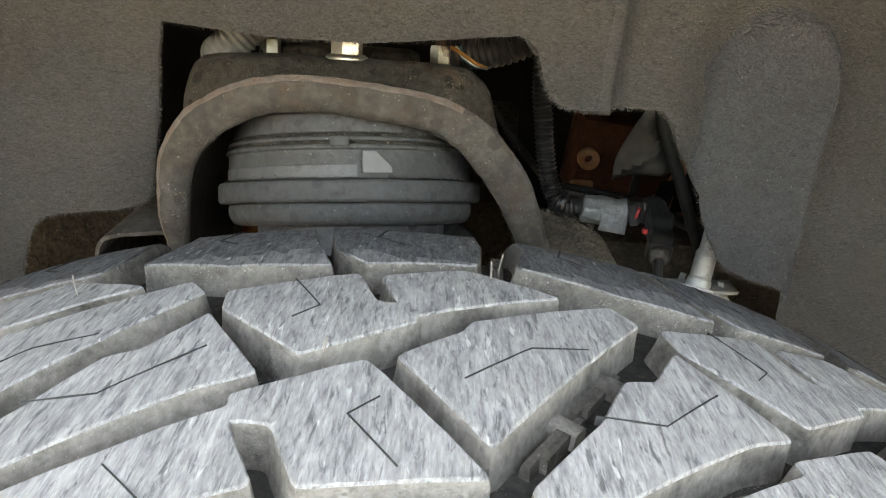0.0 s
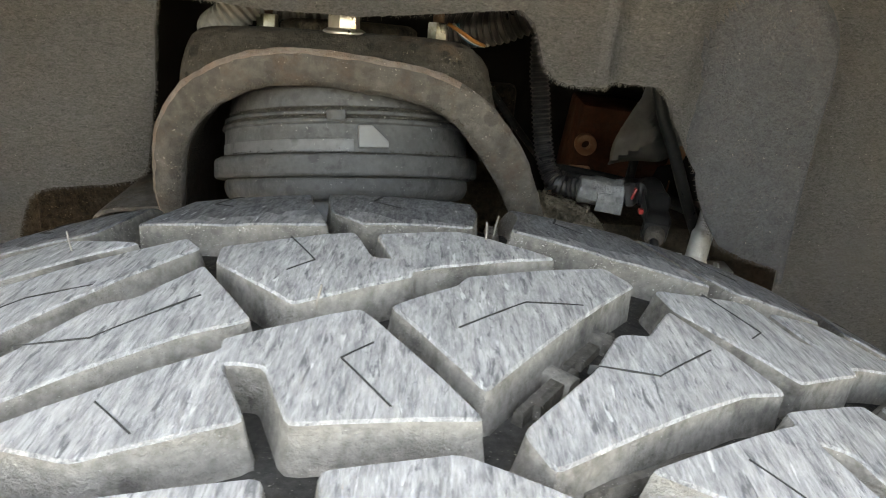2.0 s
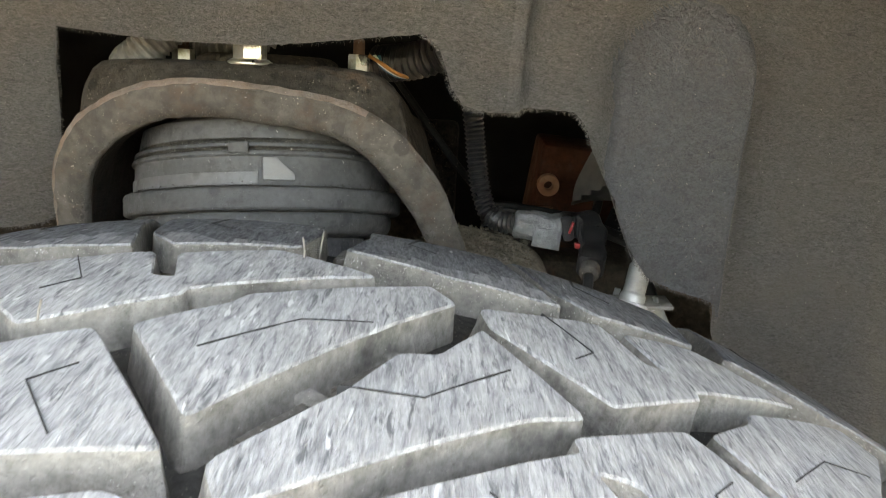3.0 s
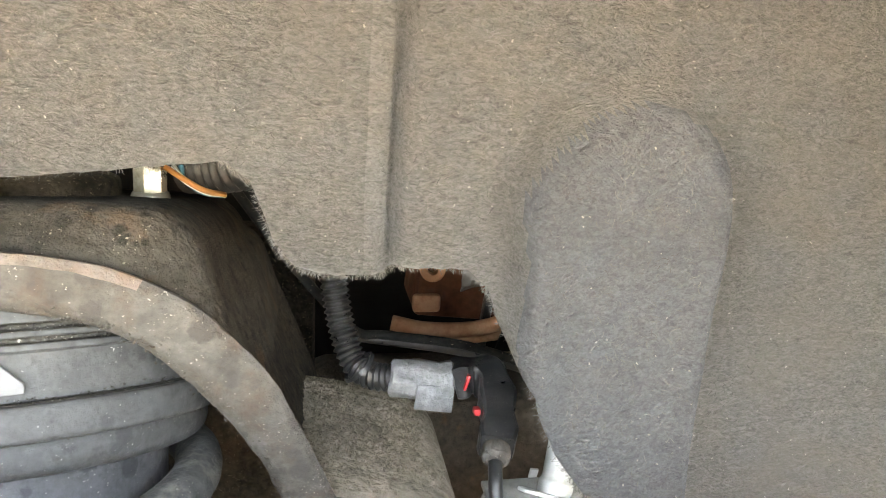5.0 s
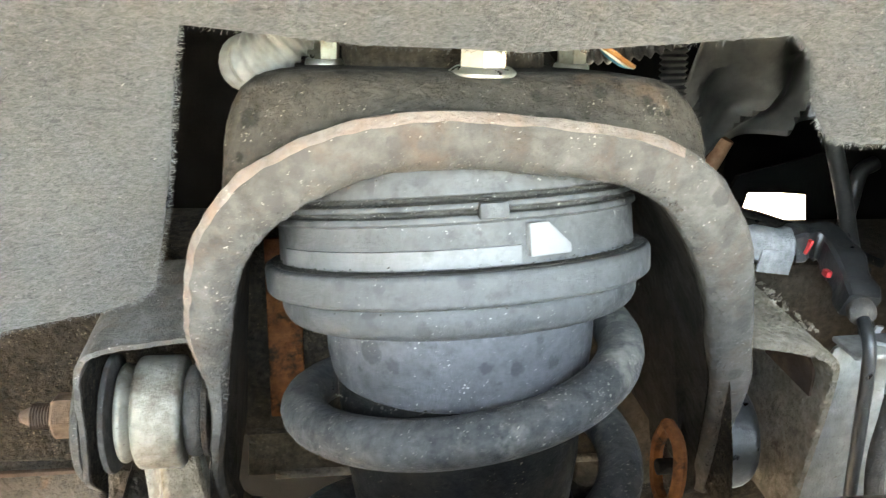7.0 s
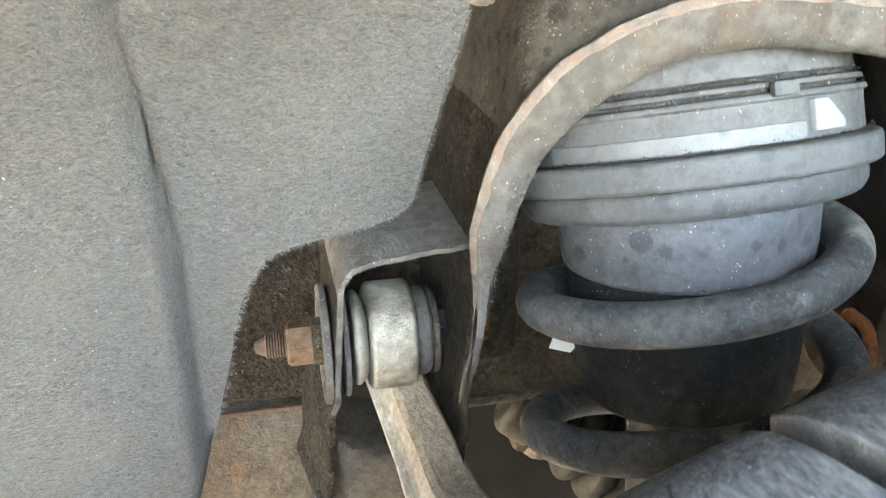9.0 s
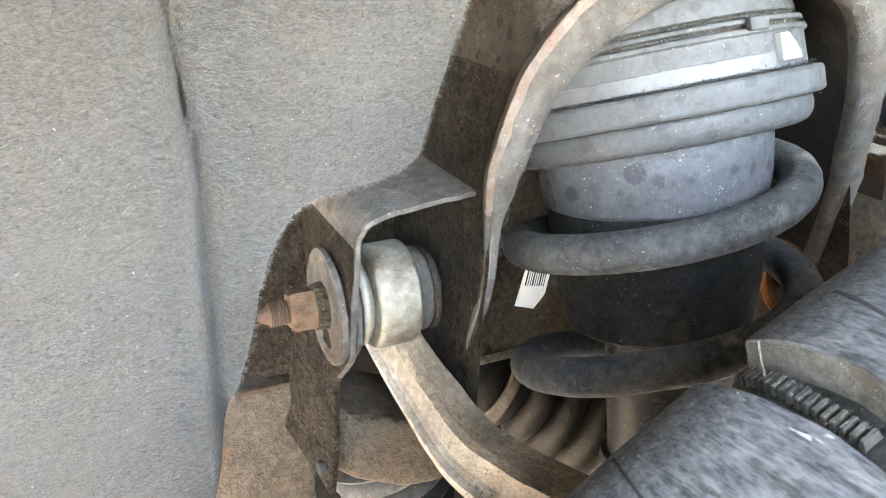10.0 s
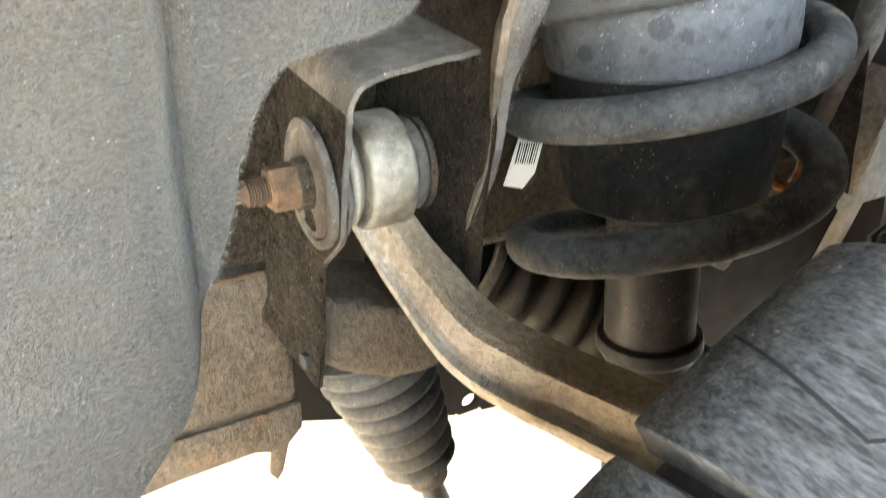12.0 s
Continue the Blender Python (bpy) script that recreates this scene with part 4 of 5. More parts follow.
beam_path = curve([(-0.195, 0.558, 0.634), (-0.188, 0.540, 0.615), (-0.181, 0.515, 0.599), (-0.175, 0.483, 0.588), (-0.164, 0.456, 0.584), (-0.152, 0.437, 0.581), (-0.139, 0.417, 0.578), (-0.117, 0.388, 0.572), (-0.090, 0.345, 0.566)], 7)
half = [(0.0090, -0.0155), (0.0122, -0.0125), (0.0132, -0.0010), (0.0150, 0.0022), (0.0188, 0.0042), (0.0188, 0.0070), (0.0142, 0.0088), (0.0130, 0.0150), (0.0095, 0.0178)]
sect = half + [(-x, z) for x, z in reversed(half)]
beam_scale = [0.80 + 0.25 * step(0, 30, i) + 0.1 * step(30, 56, i) for i in range(len(beam_path))]
beam = put(part("beam", rough_up(sweep(beam_path, sect, scales=beam_scale), 0.0004, 60, 4), ARM, sharp=24), arm)
beam.data.materials.append(ARMDIRT)
for f in beam.data.polygons[:-2]:
    f.material_index = int(f.index % len(sect) in (0, len(sect) - 2, len(sect) - 1))

# ---- vehicle frame ----
rail = thing("frame_rail", "boxed steel frame rail with brown dirt and rust", "frame rail", (-0.4, 0.65, 0.49))
put(part("lower_box", rough_up(box((0.80, 0.09, 0.100), Matrix.Translation((-0.626, 0.647, 0.526)), 0.008), 0.0012, 25), RAILSTEEL), rail)
put(part("upper_box", rough_up(box((0.90, 0.09, 0.125), Matrix.Translation((-0.55, 0.660, 0.645)), 0.010), 0.0012, 20), UNDERCOAT), rail)
put(part("inner_web", rough_up(box((0.19, 0.02, 0.24), Matrix.Translation((-0.02, 0.72, 0.66)), 0.006), 0.0012, 20), CRUST), rail)
put(part("rear_box", rough_up(box((0.60, 0.09, 0.19), Matrix.Translation((0.37, 0.70, 0.585)), 0.012), 0.0015, 18), RAILSTEEL), rail)
flap = [(-0.2270, 0.480), (-0.2270, 0.462), (-0.2370, 0.451), (-0.2420, 0.430), (-0.2465, 0.424), (-0.2510, 0.430), (-0.2490, 0.449), (-0.2590, 0.4525), (-0.3094, 0.450), (-0.36, 0.444), (-0.36, 0.482)]
put(part("tow_flap", rough_up(plate(flap, 0.004, Matrix.Translation((0, 0.602, 0)) @ Matrix.Rotation(radians(90), 4, "X"), 0.001), 0.0006, 60), RAILSTEEL, None, "rust-spotted lower flange ending in a small hook"), rail)
put(part("seam", rough_up(box((0.10, 0.004, 0.003), Matrix.Translation((-0.29, 0.6015, 0.578)), 0.001), 0.0008, 60), RUST, None, "rusty seam between the boxes"), rail)

skid = thing("skid_plate", "dark plate under the engine with a round hole", "skid plate", (0.1, 0.80, 0.40))
bm = bmesh.new()
HX, HZ = 0.008, 0.252
hole = [(HX + 0.0085 * math.cos(2 * math.pi * k / 20), HZ + 0.0085 * math.sin(2 * math.pi * k / 20)) for k in range(20)]
rim = []
for k in range(20):
    c, d = math.cos(2 * math.pi * k / 20), math.sin(2 * math.pi * k / 20)
    m = max(abs(c), abs(d))
    rim.append((HX + 0.016 * c / m, HZ + 0.016 * d / m))
for y in (0.78, 0.784):
    a = [bm.verts.new((x, y, z)) for x, z in hole]
    b = [bm.verts.new((x, y, z)) for x, z in rim]
    for k in range(20):
        bm.faces.new((a[k], a[(k + 1) % 20], b[(k + 1) % 20], b[k]))
    for quad in ([(-0.24, 0.322), (-0.008, 0.238), (-0.008, 0.66), (-0.24, 0.66)], [(0.024, 0.232), (0.70, 0.15), (0.70, 0.66), (0.024, 0.66)], [(-0.008, 0.268), (0.024, 0.268), (0.024, 0.66), (-0.008, 0.66)]):
        bm.faces.new([bm.verts.new((x, y, z)) for x, z in quad])
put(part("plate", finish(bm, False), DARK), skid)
put(part("crossmember", rough_up(box((0.60, 0.05, 0.10), Matrix.Translation((0.22, 0.70, 0.50)), 0.012), 0.001, 20), UNDERCOAT), skid)

# ---- steering boot and drive boot ----
def bellows(a, b, r0, r1, ribs, amp):
    prof = [(0.0, 0.0)]
    length = (Vector(b) - Vector(a)).length
    n = ribs * 12
    for i in range(n + 1):
        t = i / n
        prof.append((r0 + (r1 - r0) * t + amp * (2 * abs(math.cos(t * ribs * math.pi)) ** 0.7 - 1), t * length))
    prof.append((0.0, length))
    return lathe(prof, 40, along(a, b))


boot = thing("steering_boot", "grey ribbed rubber steering boot above the ground", "rubber boot", (-0.15, 0.60, 0.42))
put(part("bellows", bellows((-0.184, 0.602, 0.520), (-0.152, 0.585, 0.415), 0.0375, 0.0215, 8, 0.0050), PALEBOOT), boot)
put(part("clamp", lathe(rounded([(0.0, 0.0), (0.0175, 0.0), (0.0165, 0.007), (0.014, 0.022), (0.0, 0.024)], 0.001), 32, along((-0.152, 0.585, 0.415), (-0.141, 0.578, 0.38))), STEEL), boot)
put(part("tie_rod", tube([(-0.150, 0.583, 0.405), (-0.120, 0.55, 0.30)], 0.009, 16), BLACK), boot)
drive = thing("drive_boot", "dark ribbed rubber drive shaft boot behind the spring", "rubber boot", (0.0, 0.68, 0.45))
put(part("bellows", bellows((-0.040, 0.690, 0.480), (0.075, 0.640, 0.415), 0.034, 0.066, 6, 0.0065), DRIVEBOOT), drive)
put(part("clamp", lathe(rounded([(0.030, 0.0), (0.0415, 0.0), (0.0420, 0.008), (0.030, 0.008)], 0.001), 48, along((-0.047, 0.693, 0.484), (0.075, 0.640, 0.415))), STEEL, None, "dusty steel band"), drive)
put(part("housing", lathe(rounded([(0.0, 0.0), (0.030, 0.0), (0.036, 0.006), (0.037, 0.028), (0.033, 0.034)], 0.003), 48, along((-0.074, 0.705, 0.499), (-0.040, 0.690, 0.480))), DRIVEBOOT), drive)
put(part("shaft", tube([(0.070, 0.642, 0.418), (0.16, 0.60, 0.367)], 0.014, 20), BLACK), drive)

# ---- right arm bracket with its bushing ----
rbracket = thing("arm_bracket", "grey folded steel bracket with a rusty inner corner", "bracket", (0.11, 0.55, 0.58))


def folded(path, y_front, y_back, thick=0.005, seed=0):
    """A bent strip: the path in x and z, from y_front to y_back; both may follow the path."""
    bm = bmesh.new()
    p = curve([(x, 0, z) for x, z in path], 5)
    rows = []
    for i, v in enumerate(p):
        a, b = p[max(i - 1, 0)], p[min(i + 1, len(p) - 1)]
        t = (b - a).normalized()
        o = Vector((-t.z, 0, t.x)) * (thick / 2)
        k = i / (len(p) - 1)
        f, r = y_front(k), y_back(k)
        rows.append([bm.verts.new(v + o * m + Vector((0, y, 0))) for m, y in ((0.7, f), (1, f + 0.001), (1, r), (-1, r), (-1, f + 0.001), (-0.7, f))])
    for a, b in zip(rows, rows[1:]):
        for j in range(6):
            bm.faces.new((a[j], a[(j + 1) % 6], b[(j + 1) % 6], b[j]))
    bm.faces.new(rows[0])
    bm.faces.new(rows[-1][::-1])
    return finish(rough_up(bm, 0.0006, 70, seed))


put(part("channel", folded([(0.066, 0.716), (0.090, 0.7125), (0.118, 0.706), (0.134, 0.698), (0.1405, 0.686), (0.1445, 0.660), (0.1480, 0.620), (0.152, 0.575)], lambda k: 0.494 + 0.030 * k * k, lambda k: 0.61 - 0.02 * k, 0.005, 4), BRACKETDUST), rbracket)
put(part("rusty_corner", folded([(0.112, 0.7035), (0.128, 0.696), (0.1355, 0.684), (0.138, 0.668)], lambda k: 0.515, lambda k: 0.56, 0.002, 6), RUST, None, "rust-coloured patch inside the fold"), rbracket)
rb = thing("bushing", "dark rubber bushing inside the bracket", "bushing", (0.11, 0.555, 0.62))
XR = Matrix.Translation((0, 0.565, 0.610)) @ Matrix.Rotation(radians(90), 4, "Y")
put(part("sleeve", lathe(rounded([(0.0, 0.095), (0.030, 0.095), (0.033, 0.100), (0.033, 0.128), (0.030, 0.133), (0.0, 0.133)], 0.003), 48, XR), BLACK), rb)
# Blackened colour stands in for the shade on this ring.
put(part("outer_ring", lathe(rounded([(0.020, 0.092), (0.0345, 0.092), (0.0345, 0.098), (0.020, 0.098)], 0.001), 48, XR), SHADEGRIME), rb)
slot = thing("eccentric_bolt", "rusty slotted bolt plate on the tower's inner wall", "bolt", (0.07, 0.523, 0.62))
put(part("slotted_plate", sweep(curve([(0.070, y, z) for y, z in ((0.531, 0.643), (0.516, 0.641), (0.509, 0.626), (0.511, 0.606), (0.520, 0.599), (0.532, 0.604), (0.538, 0.624), (0.531, 0.643))], 5), circle(0.0038, 8)), BRIGHTRUST), slot)
put(part("stud", lathe(rounded([(0.0, 0.0), (0.0045, 0.0), (0.0045, 0.010), (0.0, 0.011)], 0.001), 16, along((0.074, 0.523, 0.621), (0.060, 0.523, 0.621))), SHADEGRIME), slot)

# ---- wiring, brake hose and bracket behind the liner ----
def ribbed(points, r, pitch=0.0033, amp=0.0011, n=14):
    path = even(curve(points, 10), int(sum((Vector(b) - Vector(a)).length for a, b in zip(points, points[1:])) / pitch * 8))
    return tube(path, r, n, [1 + amp / r * math.cos(i * math.pi / 4) for i in range(len(path))])


conduit = thing("wiring_conduit", "black corrugated wiring conduit bent towards a connector", "conduit", (0.09, 0.60, 0.72))
put(part("sleeve", ribbed([(0.078, 0.625, 0.875), (0.080, 0.615, 0.811), (0.083, 0.612, 0.789), (0.086, 0.608, 0.766), (0.090, 0.603, 0.746), (0.096, 0.596, 0.731), (0.105, 0.588, 0.7265), (0.118, 0.581, 0.728)], 0.0070, 0.0034, 0.0008), BLACK), conduit)
TAPE = surface("silver_tape", (0.105, 0.107, 0.110), (0.205, 0.207, 0.210), 0.45, 0.1, 240, 60, 0.9, 180, third=(0.12, 0.12, 0.125), third_at=(0.55, 0.7), third_scale=70, depth=0.002, gloss=0.5)
RED = surface("red_clip", (0.36, 0.022, 0.025), (0.45, 0.03, 0.03), 0.4, gloss=0.5)
put(part("tape_wrap", rough_up(lathe(rounded([(0.0075, 0.0), (0.0095, 0.001), (0.0105, 0.012), (0.0100, 0.024), (0.0108, 0.033), (0.0080, 0.0345)], 0.002), 26, along((0.114, 0.582, 0.7275), (0.150, 0.578, 0.7265)), 0.0012), 0.0012, 160, 3), TAPE, None, "wrinkled silver tape"), conduit)
put(part("tape_flap", rough_up(box((0.020, 0.0015, 0.014), Matrix.Translation((0.137, 0.570, 0.7205)) @ Matrix.Rotation(0.08, 4, "Y"), 0.0004), 0.001, 120), TAPE), conduit)
put(part("cable_tie", rough_up(sweep([Vector((0.099 + 0.0085 * math.cos(a) * 0.7, 0.594 + 0.009 * math.sin(a), 0.7285 + 0.0085 * math.cos(a) * 0.7)) for a in [i * math.pi / 8 for i in range(17)]], [(-0.001, -0.002), (0.001, -0.002), (0.001, 0.002), (-0.001, 0.002)]), 0.0002, 50), BLACK), conduit)
connector = thing("cable_connector", "black plastic cable connector with red lock clips", "connector", (0.17, 0.57, 0.70))
put(part("housing", sweep(curve([(0.148, 0.578, 0.7275), (0.158, 0.577, 0.7300), (0.1655, 0.570, 0.7310), (0.1665, 0.556, 0.7270), (0.1645, 0.540, 0.7200), (0.1610, 0.526, 0.7145)], 5), [(-0.0085, -0.007), (-0.007, -0.0085), (0.007, -0.0085), (0.0085, -0.007), (0.0085, 0.007), (0.007, 0.0085), (-0.007, 0.0085), (-0.0085, 0.007)], scales=[1.0 + 0.10 * math.sin(i * 0.9) for i in range(26)]), BLACK), connector)
put(part("lock_clip", box((0.0018, 0.008, 0.009), Matrix.Translation((0.1535, 0.5705, 0.7300)) @ Matrix.Rotation(0.3, 4, "Y"), 0.0008), RED, None, "red clip"), connector)
put(part("lock_clip", box((0.0035, 0.005, 0.0038), Matrix.Translation((0.1555, 0.5500, 0.7225)), 0.0008), RED, None, "red clip"), connector)
put(part("cap", lathe(rounded([(0.0, 0.0), (0.0065, 0.0), (0.0072, 0.004), (0.0068, 0.008), (0.0045, 0.010), (0.0, 0.010)], 0.001), 20, along((0.1612, 0.527, 0.7150), (0.1575, 0.512, 0.7085))), STEEL), connector)
put(part("cable", tube(curve([(0.1590, 0.519, 0.7115), (0.1575, 0.509, 0.704), (0.1585, 0.505, 0.690), (0.162, 0.503, 0.655), (0.166, 0.500, 0.61), (0.172, 0.495, 0.55), (0.18, 0.49, 0.45)], 6), 0.0034, 12), BLACK), connector)
hose = thing("brake_hose", "pale zinc brake hose fitting held by a spring clip", "brake hose", (0.19, 0.52, 0.69))
FIT = along((0.1860, 0.5140, 0.680), (0.1990, 0.535, 0.730))
PALE = surface("pale_zinc", (0.357, 0.357, 0.3443), (0.4718, 0.4718, 0.459), 0.5, 0.35, 140, 40, 0.3, 400, third=(0.2295, 0.2231, 0.204), third_at=(0.58, 0.72), third_scale=60, gloss=0.5)
put(part("fitting", lathe(rounded([(0.0, -0.012), (0.0058, -0.012), (0.0062, 0.010), (0.0085, 0.012), (0.0085, 0.020), (0.0074, 0.022), (0.0074, 0.040), (0.0060, 0.042), (0.0058, 0.056), (0.0, 0.056)], 0.0008), 24, FIT), PALE), hose)
clip = put(part("spring_clip", rough_up(plate([(-0.014, -0.008), (-0.010, -0.011), (0.010, -0.011), (0.015, -0.006), (0.015, 0.006), (0.010, 0.011), (-0.010, 0.011), (-0.014, 0.008)], 0.0018, FIT @ Matrix.Translation((0.002, 0, 0.0125)), 0.0006), 0.0010, 120), PALE), hose)
for a in (-1, 1):
    put(part("clip_lug", sweep(curve([FIT @ Vector((a * 0.011, -0.006, 0.013)), FIT @ Vector((a * 0.014, -0.009, 0.018)), FIT @ Vector((a * 0.013, -0.006, 0.023))], 4), [(-0.002, -0.0007), (0.002, -0.0007), (0.002, 0.0007), (-0.002, 0.0007)]), PALE), clip)
put(part("line", tube(curve([FIT @ Vector((0, 0, 0.05)), (0.2035, 0.552, 0.765), (0.2005, 0.58, 0.84), (0.19, 0.62, 0.93)], 6), 0.0036, 12), BLACK), hose)
put(part("hose", tube(curve([FIT @ Vector((0, 0, -0.008)), (0.181, 0.507, 0.660), (0.178, 0.50, 0.62), (0.18, 0.47, 0.55)], 6), 0.0050, 14), STEEL), hose)
hb = thing("hose_bracket", "grey sheet steel bracket that carries the brake hose", "bracket", (0.18, 0.53, 0.60))
put(part("sheet", plate([(0.150, 0.560), (0.240, 0.560), (0.240, 0.640), (0.213, 0.6895), (0.208, 0.6935), (0.165, 0.6905), (0.1570, 0.6870), (0.1535, 0.676)], 0.003, Matrix.Translation((0, 0.533, 0)) @ Matrix.Rotation(radians(90), 4, "X"), 0.001), PALESTEEL), hb)
put(part("ledge", box((0.060, 0.022, 0.003), Matrix.Translation((0.186, 0.523, 0.6925)) @ Matrix.Rotation(-0.03, 4, "Y"), 0.001), PALESTEEL), hb)
put(part("rod", tube([(0.224, 0.545, 0.668), (0.206, 0.545, 0.602), (0.186, 0.545, 0.545), (0.15, 0.545, 0.45)], 0.0065, 14), PALESTEEL, None, "slim steel rod"), hb)
wire = thing("black_cable", "thin black cable strung behind the conduit", "cable", (0.15, 0.66, 0.72))
put(part("cable", tube(curve([(0.010, 0.69, 0.83), (0.055, 0.665, 0.775), (0.080, 0.662, 0.745), (0.101, 0.66, 0.7245), (0.120, 0.66, 0.722), (0.172, 0.66, 0.714), (0.222, 0.655, 0.698), (0.27, 0.65, 0.68)], 7), 0.0030, 12), BOOT), wire)
put(part("cable", tube(curve([(0.10, 0.668, 0.719), (0.172, 0.668, 0.707), (0.230, 0.66, 0.690), (0.27, 0.66, 0.67)], 6), 0.0035, 10), BLACK), wire)
lines = thing("black_tubes", "pair of upright black tubes behind the liner opening", "pipe", (0.26, 0.69, 0.66))
put(part("tube", tube(curve([(0.150, 0.605, 0.86), (0.172, 0.60, 0.79), (0.187, 0.60, 0.757), (0.205, 0.60, 0.715), (0.230, 0.60, 0.66), (0.245, 0.60, 0.60)], 5), 0.0048, 12), BLACK), lines)
put(part("tube", tube(curve([(0.275, 0.69, 0.74), (0.262, 0.685, 0.735), (0.257, 0.68, 0.715), (0.258, 0.68, 0.675), (0.268, 0.68, 0.660), (0.30, 0.68, 0.655)], 5), 0.0055, 12), BLACK), lines)

# ---- on top of the tower: studs, nuts, hoses ----
def stud_nut(x, y, z, across, height, flange, label):
    n = thing("flange_nut", label, "nut", (x, y, z), group="nuts on the strut tower")
    up = Vector((0.0, 0.10, 1.0))
    m = along((x, y, z), Vector((x, y, z)) + up) @ Matrix.Rotation(0.35, 4, "Z")
    put(part("hex", lathe([(0.0, 0.002), (across * 0.56, 0.002), (across * 0.577, 0.003), (across * 0.577, height - 0.0015), (across * 0.54, height), (0.0, height)], 6, m), ZINC, None, "", 25), n)
    put(part("flange", lathe(rounded([(0.0, 0.0), (flange, 0.0), (flange, 0.0014), (across * 0.62, 0.0034), (0.0, 0.0034)], 0.0005), 32, m), ZINC), n)
    put(part("stud", lathe(rounded([(0.0, 0.0), (across * 0.30, 0.0), (across * 0.30, height + 0.008), (across * 0.24, height + 0.010), (0.0, height + 0.010)], 0.0008), 20, m), ZINC if across > 0.014 else RUST), n)


stud_nut(-0.0535, 0.489, 0.8380, 0.0165, 0.017, 0.0130, "yellow zinc flange nut on top of the tower")
stud_nut(0.002, 0.556, 0.8275, 0.0125, 0.015, 0.0085, "pale zinc flange nut on top of the tower")
stud_nut(-0.112, 0.556, 0.8275, 0.0125, 0.013, 0.0085, "pale zinc flange nut on top of the tower")
disc = thing("mount_plate", "rusty round strut mount plate on the tower roof", "mount plate", (-0.055, 0.555, 0.83))
put(part("plate", lathe(rounded([(0.0, 0.0), (0.046, 0.0), (0.046, 0.008), (0.040, 0.011), (0.0, 0.012)], 0.002), 56, Matrix.Translation((-0.058, 0.560, 0.8275)) @ Matrix.Rotation(-0.1, 4, "X"), 0.0008), UNDERCOAT), disc)
GREYHOSE = surface("grey_sleeve", (0.0825, 0.08025, 0.075), (0.15, 0.1462, 0.135), 0.75, 0, 160, 30, 0.3, 300, third=(0.12, 0.115, 0.10), third_at=(0.55, 0.75), third_scale=30)
h1 = thing("ribbed_hose", "pale grey corrugated hose rising behind the tower", "hose", (-0.14, 0.54, 0.83))
put(part("hose", ribbed([(-0.1455, 0.560, 0.828), (-0.1430, 0.545, 0.8305), (-0.134, 0.541, 0.8370), (-0.121, 0.545, 0.8500), (-0.105, 0.556, 0.866), (-0.08, 0.575, 0.89)], 0.0116, 0.0036, 0.0008, 20), GREYHOSE), h1)
h2 = thing("ribbed_hose", "dark corrugated hose lying above the tower roof", "hose", (-0.09, 0.59, 0.84))
put(part("hose", ribbed([(-0.145, 0.585, 0.868), (-0.118, 0.582, 0.850), (-0.090, 0.582, 0.846), (-0.060, 0.588, 0.856), (-0.03, 0.60, 0.880)], 0.0125, 0.0044, 0.0014, 20), GREYHOSE), h2)
h3 = thing("harness_sleeve", "black corrugated wiring harness above the tower", "wiring harness", (0.06, 0.57, 0.84))
put(part("sleeve", ribbed([(0.012, 0.605, 0.834), (0.036, 0.590, 0.838), (0.055, 0.582, 0.845), (0.074, 0.578, 0.857), (0.095, 0.575, 0.880)], 0.0120, 0.0046, 0.0012, 18), BLACK), h3)
WIRES = [((0.40, 0.17, 0.06), "orange wire"), ((0.72, 0.70, 0.62), "white wire"), ((0.05, 0.16, 0.22), "blue wire")]
for k, (colour, label) in enumerate(WIRES):
    mat = surface(label.replace(" ", "_"), colour, tuple(c * 0.8 for c in colour), 0.5)
    put(part("wire", tube(curve([(0.009 + 0.003 * k, 0.556 + 0.002 * k, 0.842), (0.017, 0.549 + 0.003 * k, 0.8385 - 0.001 * k), (0.026, 0.550 + 0.002 * k, 0.833 - 0.001 * k), (0.034, 0.56, 0.829)], 6), 0.0013, 8), mat, None, label), h3)
SHEET = surface("grey_shield", (0.08101, 0.08101, 0.08101), (0.1377, 0.1361, 0.1312), 0.5, 0.1, 60, 12, 0.4, 120, gloss=0.4)
shield = thing("splash_shield", "crumpled grey plastic shield deep behind the tower", "splash shield", (0.35, 0.93, 0.72))
bm = bmesh.new()
bmesh.ops.create_grid(bm, x_segments=44, y_segments=36, size=0.5)
for v in bm.verts:
    u, w = v.co.x, v.co.y
    v.co = Vector((0.350 + u * 0.20 + 0.05 * w, 0.93 + 0.05 * u * u - 0.04 * w + 0.045 * abs(noise.noise((u * 3.2, w * 3.2, 4))) + 0.016 * abs(math.sin(u * 7 + w * 4.5 + 0.6)), 0.775 + w * 0.20 + 0.05 * u))
sh = put(part("sheet", finish(bm), SHEET), shield)
sm = sh.modifiers.new("thickness", "SOLIDIFY")
sm.thickness = 0.002

# ---- engine bay seen through the rear opening ----
CASTING = surface("brown_casting", (0.050, 0.019, 0.010), (0.105, 0.040, 0.021), 0.8, 0, 120, 18, 0.6, 180, third=(0.07, 0.04, 0.03), third_at=(0.55, 0.7), third_scale=20)
PINK = surface("oxidised_pipe", (0.27, 0.125, 0.07), (0.46, 0.27, 0.17), 0.7, 0.1, 120, 20, 0.4, 200, third=(0.28, 0.11, 0.06), third_at=(0.55, 0.7), third_scale=30)
manifold = thing("exhaust_manifold", "red-brown rusty manifold cover with a pale pipe", "manifold", (0.24, 1.0, 0.58))
put(part("cover", rough_up(box((0.135, 0.10, 0.105), Matrix.Translation((0.252, 1.055, 0.660)) @ Matrix.Rotation(0.1, 4, "Y"), 0.006), 0.003, 18), CASTING), manifold)
